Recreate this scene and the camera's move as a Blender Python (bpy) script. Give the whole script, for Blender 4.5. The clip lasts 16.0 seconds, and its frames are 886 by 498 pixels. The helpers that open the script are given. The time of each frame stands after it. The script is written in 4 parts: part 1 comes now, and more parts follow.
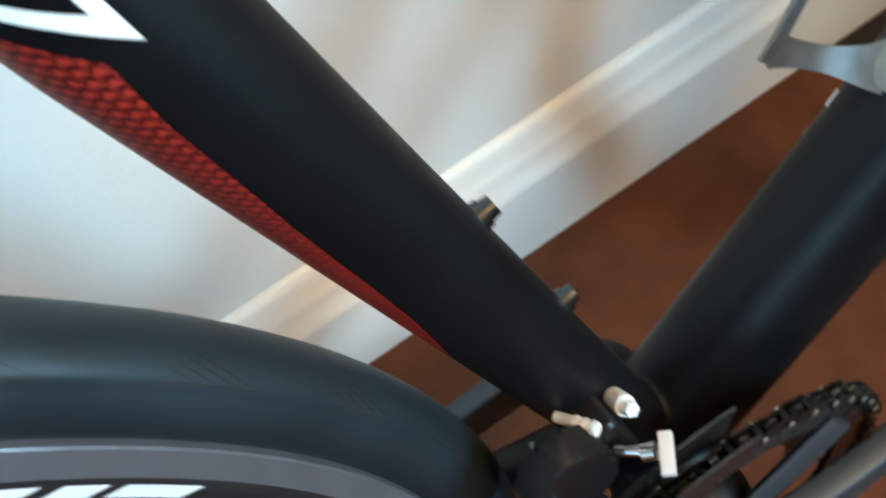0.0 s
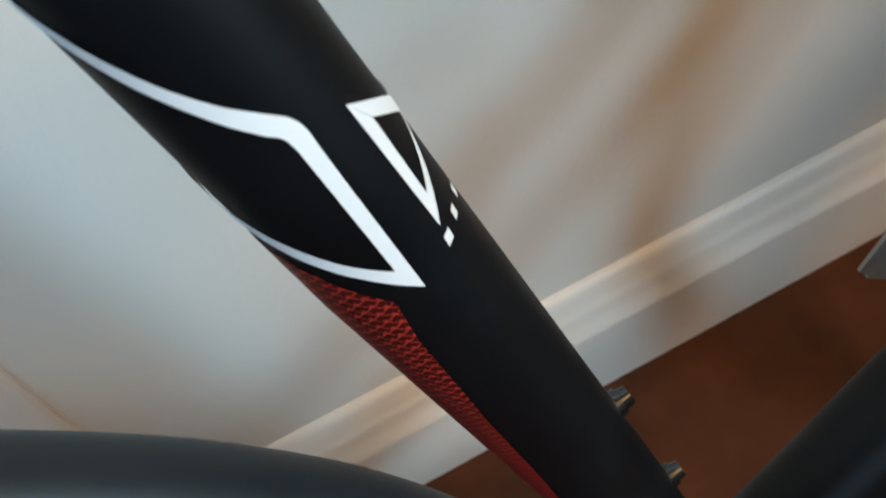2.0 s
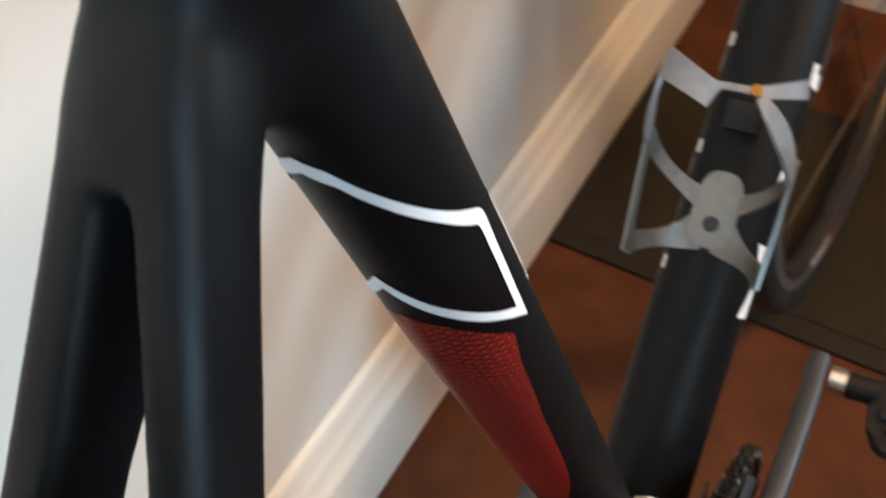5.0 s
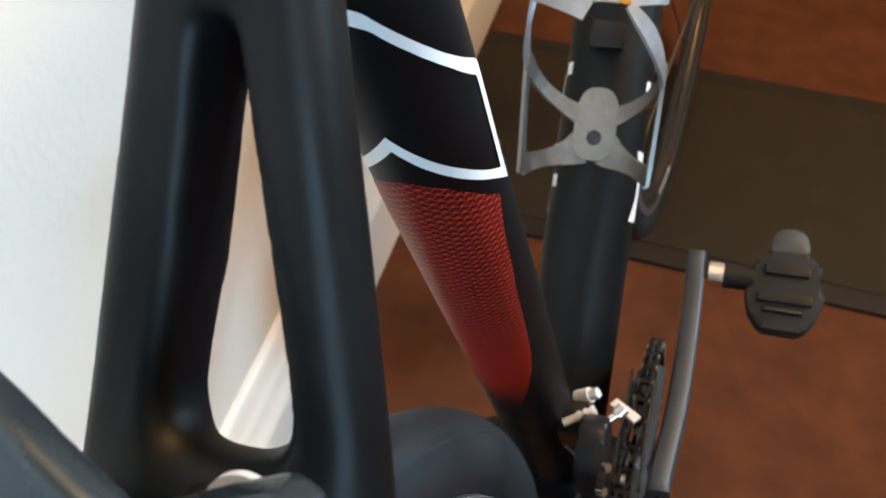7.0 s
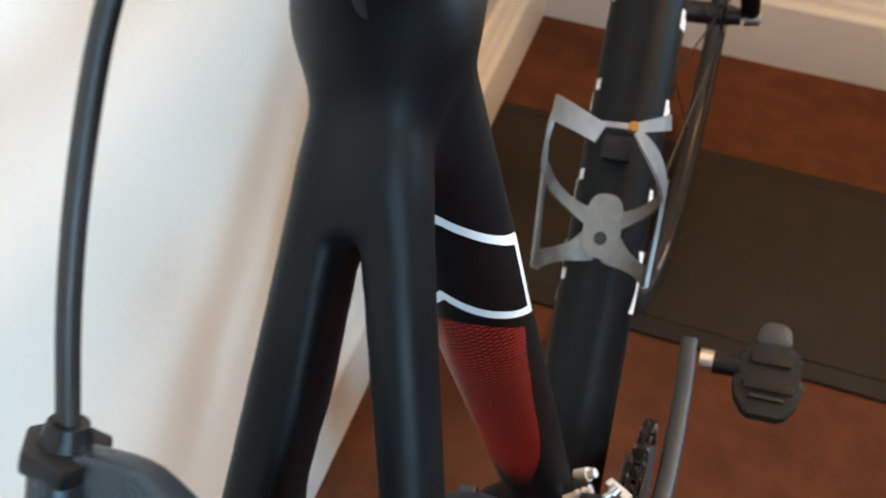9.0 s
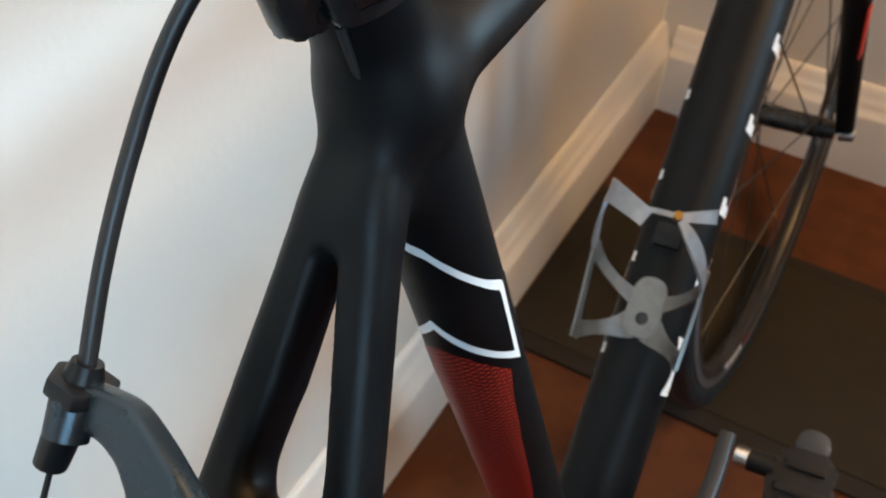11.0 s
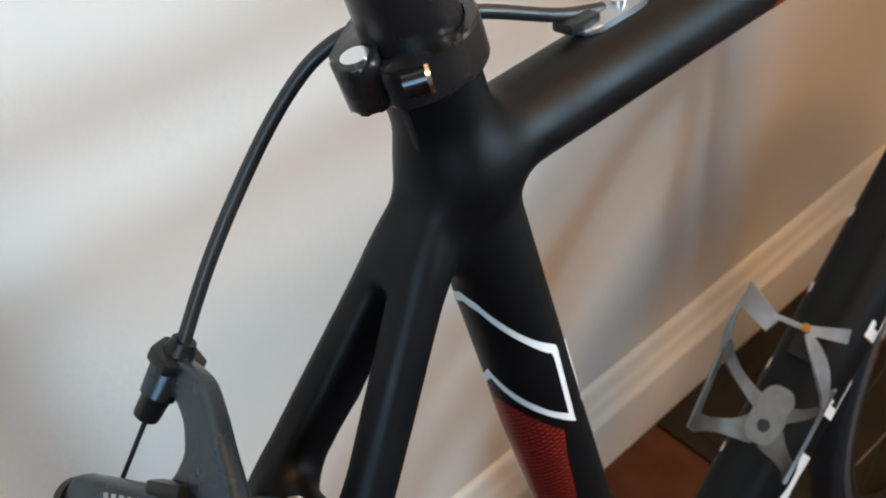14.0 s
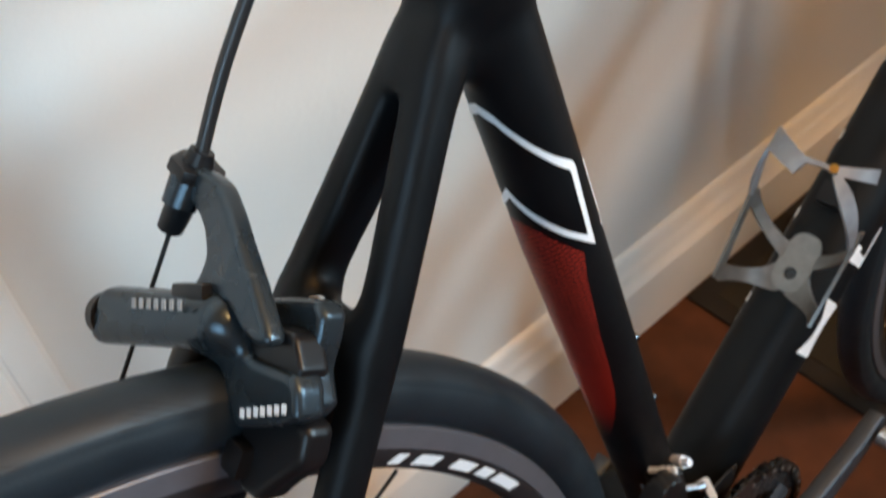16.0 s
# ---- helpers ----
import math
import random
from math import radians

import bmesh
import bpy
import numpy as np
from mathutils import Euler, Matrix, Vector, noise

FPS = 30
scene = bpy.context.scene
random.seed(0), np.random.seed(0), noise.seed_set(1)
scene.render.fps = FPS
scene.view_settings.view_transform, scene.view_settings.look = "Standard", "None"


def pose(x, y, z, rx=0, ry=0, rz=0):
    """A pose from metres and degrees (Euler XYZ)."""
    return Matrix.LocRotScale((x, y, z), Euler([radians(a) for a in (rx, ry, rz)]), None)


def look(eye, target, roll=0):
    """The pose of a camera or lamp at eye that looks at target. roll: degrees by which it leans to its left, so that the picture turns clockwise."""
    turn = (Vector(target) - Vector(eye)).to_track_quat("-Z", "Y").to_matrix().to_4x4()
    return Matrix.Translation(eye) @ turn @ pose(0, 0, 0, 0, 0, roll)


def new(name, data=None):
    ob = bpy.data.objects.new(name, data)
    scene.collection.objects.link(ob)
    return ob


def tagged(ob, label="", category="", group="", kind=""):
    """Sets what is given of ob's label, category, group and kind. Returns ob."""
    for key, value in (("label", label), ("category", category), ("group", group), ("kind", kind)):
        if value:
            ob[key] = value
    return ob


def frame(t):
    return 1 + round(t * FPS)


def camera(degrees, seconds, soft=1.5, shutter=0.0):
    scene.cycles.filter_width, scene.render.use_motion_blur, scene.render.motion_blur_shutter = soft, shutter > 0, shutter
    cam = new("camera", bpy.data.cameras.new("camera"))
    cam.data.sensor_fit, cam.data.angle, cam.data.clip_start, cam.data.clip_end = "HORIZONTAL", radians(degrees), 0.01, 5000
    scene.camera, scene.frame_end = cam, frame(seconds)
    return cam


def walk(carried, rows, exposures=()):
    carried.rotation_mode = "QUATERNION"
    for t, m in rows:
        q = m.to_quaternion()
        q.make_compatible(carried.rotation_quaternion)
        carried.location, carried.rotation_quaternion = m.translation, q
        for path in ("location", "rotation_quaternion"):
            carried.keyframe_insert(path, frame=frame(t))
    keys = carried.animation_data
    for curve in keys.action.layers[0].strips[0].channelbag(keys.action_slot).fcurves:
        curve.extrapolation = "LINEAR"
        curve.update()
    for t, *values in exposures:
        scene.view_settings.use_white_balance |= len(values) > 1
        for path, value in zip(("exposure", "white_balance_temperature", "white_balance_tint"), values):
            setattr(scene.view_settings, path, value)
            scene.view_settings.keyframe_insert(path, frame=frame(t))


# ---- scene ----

# ------------------------------------------------------------------ camera
cam = camera(51.7, 16.0, soft=1.8, shutter=0.5)
cam.data.dof.use_dof, cam.data.dof.focus_distance, cam.data.dof.aperture_fstop = True, 0.23, 32.0
# seconds, eye, (yaw to the left, pitch up, roll) in degrees
PATH = [
    (0, (0.0832, -0.0743, 0.6803), (76.03, -61.60, -21.74)),
    (0.5, (0.0761, -0.0849, 0.7059), (78.38, -58.38, -21.37)),
    (1, (0.0767, -0.0863, 0.7119), (78.04, -56.18, -19.33)),
    (1.5, (0.0708, -0.0909, 0.7181), (77.62, -55.74, -17.95)),
    (2, (0.0700, -0.0938, 0.7291), (77.04, -54.99, -16.43)),
    (2.5, (0.0733, -0.0965, 0.7483), (76.19, -54.11, -15.01)),
    (3, (0.0748, -0.1081, 0.7883), (75.64, -53.81, -13.15)),
    (3.5, (0.0804, -0.1071, 0.8054), (73.74, -52.56, -10.32)),
    (4, (0.0801, -0.0971, 0.8105), (75.49, -52.41, -10.12)),
    (4.5, (0.0629, -0.1572, 0.8016), (55.59, -51.32, -7.38)),
    (5, (0.0360, -0.1994, 0.7800), (34.39, -51.19, -4.94)),
    (5.2, (0.0336, -0.2059, 0.7754), (29.28, -51.36, -3.92)),
    (7.3, (0.0114, -0.2513, 0.7696), (17.23, -50.88, -0.50)),
    (7.5, (0.0117, -0.2515, 0.7700), (17.11, -50.52, -0.51)),
    (8, (0.0101, -0.2503, 0.7715), (16.20, -50.40, 0.69)),
    (8.5, (0.0077, -0.2497, 0.7900), (16.34, -49.97, 1.37)),
    (9, (0.0046, -0.2680, 0.8321), (17.45, -48.88, 2.29)),
    (9.2, (0.0046, -0.2773, 0.8399), (17.34, -48.82, 3.37)),
    (11.3, (0.0610, -0.2888, 0.8569), (31.33, -44.06, 2.21)),
    (11.5, (0.0660, -0.2913, 0.8544), (33.91, -43.93, 1.65)),
    (12, (0.0839, -0.2982, 0.8660), (39.34, -43.53, 0.28)),
    (12.5, (0.0978, -0.2986, 0.8714), (43.01, -41.87, 0.40)),
    (13, (0.0989, -0.2931, 0.8688), (44.29, -40.46, 0.71)),
    (13.5, (0.1130, -0.2781, 0.8810), (46.12, -40.90, 1.09)),
    (14, (0.1167, -0.2811, 0.8853), (47.16, -40.62, -0.52)),
    (14.5, (0.1114, -0.2823, 0.8864), (47.84, -41.33, -0.31)),
    (15, (0.1207, -0.2932, 0.8811), (48.38, -40.91, -1.48)),
    (15.5, (0.1288, -0.2912, 0.8712), (49.09, -42.74, -2.59)),
    (16, (0.1376, -0.2926, 0.8623), (50.42, -46.52, -3.87)),
]


def eye_pose(eye, yaw, pitch, roll):
    turn = Matrix.Rotation(radians(yaw), 4, "Z") @ Matrix.Rotation(radians(90 + pitch), 4, "X")
    return Matrix.Translation(eye) @ turn @ Matrix.Rotation(radians(roll), 4, "Z")


# seconds, stops, kelvin, tint
EXPOSURES = [(0, 1.20, 5450, -7), (0.5, 0.72, 5550, -6), (1, 0.48, 5650, -4), (2, 0.38, 5950, 0), (3.5, 0.55, 6150, 3), (4.5, 0.63, 6350, 5), (5, 0.88, 6500, 7), (7.5, 1.20, 6050, 3), (9, 1.05, 6050, 3), (11.5, 0.60, 6150, 5), (13, 0.46, 6250, 6), (14.5, 0.44, 6300, 7), (16, 0.56, 6300, 7)]
walk(cam, [(t, eye_pose(eye, *turn)) for t, eye, turn in PATH], EXPOSURES)

# ------------------------------------------------------------------ plan (metres)
WALL_X = -0.251      # long wall beside the bicycle
FAR_Y = 0.964        # short wall in front of the bicycle
BACK_Y = -1.55       # wall behind the camera
RIGHT_X = 3.6
CORNER_X = 0.95      # added corner, unseen, that keeps window light off the wall's far end
DEEP_Y = 1.80        # window wall beyond that corner, unseen
CEIL_Z = 2.9
LEAN = 8.004         # degrees by which the bicycle leans on the wall
BIKE_Z = 0.2911      # height of the bottom bracket over the floor

# ------------------------------------------------------------------ light
world = bpy.data.worlds.new("sky")
scene.world = world
world.use_nodes = True
wn = world.node_tree
sky = wn.nodes.new("ShaderNodeTexSky")
sky.sky_type = "NISHITA"
sky.sun_disc = False
sky.sun_elevation = radians(35)
sky.sun_rotation = radians(60)
wn.links.new(sky.outputs[0], wn.nodes["Background"].inputs[0])
wn.nodes["Background"].inputs[1].default_value = 0.12

WIN_X, WIN_W = 2.17, 0.80
SASHES = ((1.42, 0.46, 7.6), (2.42, 0.46, 8.8))      # the two sashes of the window: middle, height, watts


def area_lamp(name, m, w, h, watts, colour, spread=math.pi):
    data = bpy.data.lights.new(name, "AREA")
    data.shape, data.size, data.size_y, data.energy, data.color = "RECTANGLE", w, h, watts, colour
    ob = new(name, data)
    data.spread = spread
    ob.matrix_world = m
    return ob


for sz, sh, watts in SASHES:
    area_lamp("window_daylight", look((WIN_X, DEEP_Y - 0.02, sz), (-0.25, 0.1, 1.30)), WIN_W, sh, watts, (0.58, 0.82, 1.0), radians(66))
# Added fill behind the camera, no window known there: cool sheen, brighter wall.
SOUTH_X, SOUTH_Z, SOUTH_W, SOUTH_H = 0.95, 1.55, 1.2, 1.0
area_lamp("south_fill_light", look((SOUTH_X, BACK_Y + 0.02, SOUTH_Z), (-0.25, -0.55, 1.35)), SOUTH_W, SOUTH_H, 5.4, (0.50, 0.77, 1.0), radians(84))
lamp = bpy.data.lights.new("warm_room_bulb", "POINT")
lamp.energy, lamp.shadow_soft_size, lamp.color = 60, 0.28, (1.0, 0.54, 0.20)
new("warm_room_bulb", lamp).location = (1.10, 0.50, 2.35)
scene.view_settings.exposure = 0.0


# ------------------------------------------------------------------ materials
def material(name, colour, rough=0.5, metal=0.0, spec=0.5, vary=0.0, scale=20.0, bump=0.0, bump_scale=200.0, coat=0.0):
    m = bpy.data.materials.new(name)
    m.use_nodes = True
    t = m.node_tree
    b = t.nodes["Principled BSDF"]
    b.inputs["Base Color"].default_value = (*colour, 1)
    b.inputs["Roughness"].default_value = rough
    b.inputs["Metallic"].default_value = metal
    b.inputs["Specular IOR Level"].default_value = spec
    b.inputs["Coat Weight"].default_value = coat
    b.inputs["Coat Roughness"].default_value = 0.2
    co = t.nodes.new("ShaderNodeTexCoord")
    if vary:
        n1 = t.nodes.new("ShaderNodeTexNoise")
        n1.inputs["Scale"].default_value = scale
        n1.inputs["Detail"].default_value = 6
        t.links.new(co.outputs["Object"], n1.inputs["Vector"])
        ramp = t.nodes.new("ShaderNodeMapRange")
        ramp.inputs["From Min"].default_value, ramp.inputs["From Max"].default_value = 0.3, 0.7
        ramp.inputs["To Min"].default_value, ramp.inputs["To Max"].default_value = 1 - vary, 1 + vary
        t.links.new(n1.outputs["Fac"], ramp.inputs["Value"])
        mul = t.nodes.new("ShaderNodeVectorMath")
        mul.operation = "SCALE"
        mul.inputs[0].default_value = colour
        t.links.new(ramp.outputs[0], mul.inputs["Scale"])
        t.links.new(mul.outputs[0], b.inputs["Base Color"])
        rr = t.nodes.new("ShaderNodeMapRange")
        rr.inputs["From Min"].default_value, rr.inputs["From Max"].default_value = 0.3, 0.7
        rr.inputs["To Min"].default_value, rr.inputs["To Max"].default_value = max(rough - 0.06, 0.02), min(rough + 0.06, 1)
        t.links.new(n1.outputs["Fac"], rr.inputs["Value"])
        t.links.new(rr.outputs[0], b.inputs["Roughness"])
    if bump:
        n2 = t.nodes.new("ShaderNodeTexNoise")
        n2.inputs["Scale"].default_value = bump_scale
        n2.inputs["Detail"].default_value = 4
        t.links.new(co.outputs["Object"], n2.inputs["Vector"])
        bp = t.nodes.new("ShaderNodeBump")
        bp.inputs["Strength"].default_value = bump
        bp.inputs["Distance"].default_value = 0.002
        t.links.new(n2.outputs["Fac"], bp.inputs["Height"])
        t.links.new(bp.outputs[0], b.inputs["Normal"])
    return m


M_WALL = material("wall_paint", (0.74, 0.71, 0.66), 0.85, vary=0.025, scale=3, bump=0.12, bump_scale=160)
# Unseen walls darkened to cut bounced light; their own paint is unknown.
M_ROOM = material("dimmed_unseen_wall", (0.30, 0.285, 0.27), 0.85, vary=0.03, scale=3, bump=0.1, bump_scale=160)
M_TRIM = material("trim_gloss_paint", (0.78, 0.76, 0.72), 0.4, vary=0.03, scale=12, bump=0.05, bump_scale=60)
# Ceiling is unseen too; its colour is kept dull to bounce less light.
M_CEIL = material("ceiling_paint", (0.5, 0.49, 0.475), 0.9, vary=0.02, scale=4)
M_CARPET = material("brown_carpet", (0.098, 0.037, 0.018), 0.95, spec=0.15, vary=0.22, scale=22, bump=0.55, bump_scale=1100)
M_MAT = material("dark_mat", (0.028, 0.023, 0.0155), 0.85, spec=0.2, vary=0.14, scale=30, bump=0.5, bump_scale=700)
M_MAT_EDGE = material("mat_edge", (0.018, 0.014, 0.011), 0.8, spec=0.3, vary=0.15, scale=50)
M_FRAME = material("matt_black_paint", (0.0022, 0.0031, 0.0042), 0.47, spec=0.23, vary=0.07, scale=35, bump=0.02, bump_scale=900)
M_WHITE = material("white_decal", (0.80, 0.82, 0.84), 0.42, vary=0.02, scale=40)
M_REDD = material("red_decal", (0.20, 0.011, 0.009), 0.4, vary=0.05, scale=60)
M_RUBBER = material("tyre_rubber", (0.0120, 0.0182, 0.0240), 0.47, spec=0.32, vary=0.10, scale=45, bump=0.03, bump_scale=900)
M_GROOVE = material("tyre_groove", (0.008, 0.008, 0.009), 0.8, vary=0.05)
M_RIM = material("black_anodised_rim", (0.018, 0.018, 0.020), 0.34, vary=0.08, scale=60)
M_TRACK = material("brake_track", (0.15, 0.155, 0.178), 0.34, metal=0.5, vary=0.08, scale=90)
M_SPOKE = material("black_spoke", (0.03, 0.03, 0.03), 0.35, metal=0.6)
M_ALLOY = material("grey_alloy", (0.42, 0.44, 0.46), 0.36, metal=0.9, vary=0.1, scale=80)
M_CAGE = material("brushed_cage", (0.23, 0.225, 0.215), 0.40, metal=0.92, vary=0.12, scale=160)
M_BAND = material("bright_metal_band", (0.34, 0.355, 0.38), 0.4, metal=0.7, vary=0.10, scale=140)
M_CHROME = material("polished_steel", (0.72, 0.72, 0.73), 0.16, metal=1.0, vary=0.03, scale=50)
M_PLATE = material("white_metal", (0.70, 0.70, 0.71), 0.4, metal=0.3, vary=0.04, scale=80)
M_BRAKE = material("grey_brake_paint", (0.040, 0.054, 0.066), 0.27, metal=0.65, spec=0.5, vary=0.06, scale=70)
M_BLACKP = material("black_plastic", (0.007, 0.007, 0.008), 0.36, spec=0.32, vary=0.08, scale=60)
M_ANOD = material("black_anodised", (0.010, 0.010, 0.011), 0.28, spec=0.5, vary=0.06, scale=60)
M_CABLE = material("brake_housing", (0.016, 0.015, 0.015), 0.4, vary=0.08, scale=90)
M_CRANK = material("grey_crank", (0.058, 0.068, 0.082), 0.5, metal=0.6, vary=0.06, scale=60)
M_CHAIN = material("steel_chain", (0.028, 0.026, 0.025), 0.4, metal=0.95, vary=0.2, scale=150)
M_BOLT = material("dark_steel", (0.06, 0.066, 0.074), 0.22, metal=0.9, vary=0.1, scale=200)
M_GOLD = material("gold_anodised", (0.55, 0.30, 0.07), 0.3, metal=0.9)
M_RED = material("red_plastic", (0.55, 0.035, 0.02), 0.45, vary=0.05)
M_MARK = material("grey_marking", (0.30, 0.31, 0.32), 0.5, vary=0.05)


def pattern_material():
    """Red lines in a zigzag weave over black that close up into plain red further down the tube."""
    m = material("red_weave_decal", (0.42, 0.018, 0.012), 0.4)
    t = m.node_tree
    b = t.nodes["Principled BSDF"]

    def op(kind, a, c=None):
        n = t.nodes.new("ShaderNodeMath")
        n.operation = kind
        for i, v in enumerate((a, c)):
            if v is None:
                continue
            if isinstance(v, (int, float)):
                n.inputs[i].default_value = v
            else:
                t.links.new(v, n.inputs[i])
        return n.outputs[0]

    uv = t.nodes.new("ShaderNodeUVMap")
    uv.uv_map = "wrap"
    sep = t.nodes.new("ShaderNodeSeparateXYZ")
    t.links.new(uv.outputs[0], sep.inputs[0])
    u, v = op("MULTIPLY", sep.outputs[0], 400.0), op("MULTIPLY", sep.outputs[1], 340.0)
    col, fu = op("FLOOR", u), op("FRACT", u)
    d = op("FRACT", op("ADD", v, op("MULTIPLY", col, 0.5)))
    tri = op("ABSOLUTE", op("SUBTRACT", op("MULTIPLY", d, 2.0), 1.0))
    zig = op("LESS_THAN", op("ABSOLUTE", op("SUBTRACT", fu, op("ADD", op("MULTIPLY", tri, 0.84), 0.08))), 0.10)
    bar_a = op("MULTIPLY", op("LESS_THAN", fu, 0.16), op("LESS_THAN", op("ABSOLUTE", op("SUBTRACT", d, 0.66)), 0.16))
    bar_b = op("MULTIPLY", op("GREATER_THAN", fu, 0.84), op("LESS_THAN", op("ABSOLUTE", op("SUBTRACT", d, 0.16)), 0.16))
    lines = op("MAXIMUM", zig, op("MAXIMUM", bar_a, bar_b))
    grad = t.nodes.new("ShaderNodeMapRange")
    grad.interpolation_type = "SMOOTHSTEP"
    t.links.new(sep.outputs[1], grad.inputs["Value"])
    grad.inputs["From Min"].default_value, grad.inputs["From Max"].default_value = 0.265, 0.170

    def mixed(f, a, c):
        n = t.nodes.new("ShaderNodeMix")
        n.data_type = "RGBA"
        for k, v in ((0, f), (6, a), (7, c)):
            if isinstance(v, tuple):
                n.inputs[k].default_value = v
            else:
                t.links.new(v, n.inputs[k])
        return n

    tail = t.nodes.new("ShaderNodeMapRange")
    tail.interpolation_type = "SMOOTHSTEP"
    t.links.new(sep.outputs[1], tail.inputs["Value"])
    tail.inputs["From Min"].default_value, tail.inputs["From Max"].default_value = 0.138, 0.178
    mix = mixed(grad.outputs[0], mixed(lines, (0.060, 0.004, 0.004, 1), (0.44, 0.040, 0.024, 1)).outputs[2], (0.25, 0.011, 0.006, 1))
    fade = mixed(tail.outputs[0], (0.004, 0.003, 0.003, 1), mix.outputs[2])
    t.links.new(fade.outputs[2], b.inputs["Base Color"])
    b.inputs["Specular IOR Level"].default_value = 0.28
    return m


M_WEAVE = pattern_material()


# ------------------------------------------------------------------ mesh helpers
def mesh_from(name, verts, faces, mat, smooth=True):
    me = bpy.data.meshes.new(name)
    me.from_pydata([tuple(v) for v in verts], [], faces)
    me.materials.append(mat)
    if smooth:
        me.polygons.foreach_set("use_smooth", [True] * len(me.polygons))
    me.update()
    return me


def part(name, bm, mat, parent, label="", smooth=True, sharp=40):
    """Links a bmesh or a mesh as one object under a thing or a part."""
    if isinstance(bm, bmesh.types.BMesh):
        bmesh.ops.recalc_face_normals(bm, faces=bm.faces)
        me = bpy.data.meshes.new(name)
        for f in bm.faces:
            f.smooth = smooth
        for e in bm.edges:
            if len(e.link_faces) == 2 and e.calc_face_angle(0) > radians(sharp):
                e.smooth = False
        bm.to_mesh(me)
        bm.free()
        me.materials.append(mat)
    else:
        me = bm
    ob = new(name, me)
    ob.parent = parent
    if label:
        tagged(ob, label)
    return ob


def thing(name, label, category, group="", kind=""):
    return tagged(new(name), label, category, group, kind)


def box(bm, size, m=Matrix(), bevel=0.0, segs=2):
    r = bmesh.ops.create_cube(bm, size=1.0)
    vs = r["verts"]
    bmesh.ops.scale(bm, vec=size, verts=vs)
    if bevel:
        es = list({e for v in vs for e in v.link_edges})
        rb = bmesh.ops.bevel(bm, geom=es, offset=bevel, segments=segs, profile=0.7, affect="EDGES")
        vs = list({v for v in rb["verts"]} | {v for v in vs if v.is_valid})
    bmesh.ops.transform(bm, matrix=m, verts=vs)
    return vs


def cyl(bm, a, b, r0, r1=None, segs=24, cap=True):
    a, b = Vector(a), Vector(b)
    r1 = r0 if r1 is None else r1
    res = bmesh.ops.create_cone(bm, cap_ends=cap, segments=segs, radius1=r0, radius2=r1, depth=(b - a).length)
    m = Matrix.Translation((a + b) / 2) @ (b - a).to_track_quat("Z", "Y").to_matrix().to_4x4()
    bmesh.ops.transform(bm, matrix=m, verts=res["verts"])
    return res["verts"]


def smooth_path(points, n=40):
    """Catmull-Rom through the points."""
    p = [Vector(q) for q in points]
    p = [2 * p[0] - p[1], *p, 2 * p[-1] - p[-2]]
    out, k = [], len(p) - 3
    for i in range(n + 1):
        f = i / n * k
        j = min(int(f), k - 1)
        t = f - j
        a, b, c, d = p[j : j + 4]
        out.append(0.5 * (2 * b + (c - a) * t + (2 * a - 5 * b + 4 * c - d) * t * t + (3 * b - a - 3 * c + d) * t ** 3))
    return out


def sweep(bm, pts, rx, ry=None, segs=16, up=(0, 0, 1), cap=True, box_k=1.0):
    """An oval section swept along points; rx, ry: numbers or functions of 0..1."""
    ry = rx if ry is None else ry
    rings, n = [], len(pts)
    for i, p in enumerate(pts):
        d = (pts[min(i + 1, n - 1)] - pts[max(i - 1, 0)]).normalized()
        e1 = d.cross(Vector(up))
        e1 = e1.normalized() if e1.length > 1e-4 else Vector((1, 0, 0))
        e2 = e1.cross(d)
        k = i / (n - 1)
        a = rx(k) if callable(rx) else rx
        b = ry(k) if callable(ry) else ry
        rings.append([bm.verts.new(p + e1 * (a * math.copysign(abs(math.cos(w)) ** box_k, math.cos(w))) + e2 * (b * math.copysign(abs(math.sin(w)) ** box_k, math.sin(w)))) for w in (2 * math.pi * j / segs for j in range(segs))])
    for r, s in zip(rings, rings[1:]):
        for j in range(segs):
            bm.faces.new((r[j], r[(j + 1) % segs], s[(j + 1) % segs], s[j]))
    if cap:
        bm.faces.new(rings[0][::-1])
        bm.faces.new(rings[-1])


def extrude_outline(bm, outline, to3d, depth, bevel=0.0):
    """A flat outline (u, v) laid out by to3d(u, v, w), thick from w = 0 to depth."""
    lo = [bm.verts.new(to3d(u, v, 0)) for u, v in outline]
    hi = [bm.verts.new(to3d(u, v, depth)) for u, v in outline]
    n = len(outline)
    f0, f1 = bm.faces.new(lo[::-1]), bm.faces.new(hi)
    for i in range(n):
        bm.faces.new((lo[i], lo[(i + 1) % n], hi[(i + 1) % n], hi[i]))
    if bevel:
        es = list({e for f in (f0, f1) for e in f.edges})
        bmesh.ops.bevel(bm, geom=es, offset=bevel, segments=2, profile=0.6, affect="EDGES")


def rounded(points, r=0.3, n=4):
    """An outline with its corners cut round: r, the share of each side that the round takes."""
    out, k = [], len(points)
    for i in range(k):
        a, b, c = (Vector(points[(i + j) % k]) for j in (-1, 0, 1))
        p, q = b + (a - b) * r, b + (c - b) * r
        for j in range(n + 1):
            t = j / n
            out.append((p * (1 - t) ** 2 + b * (2 * t * (1 - t)) + q * t * t)[:])
    return out


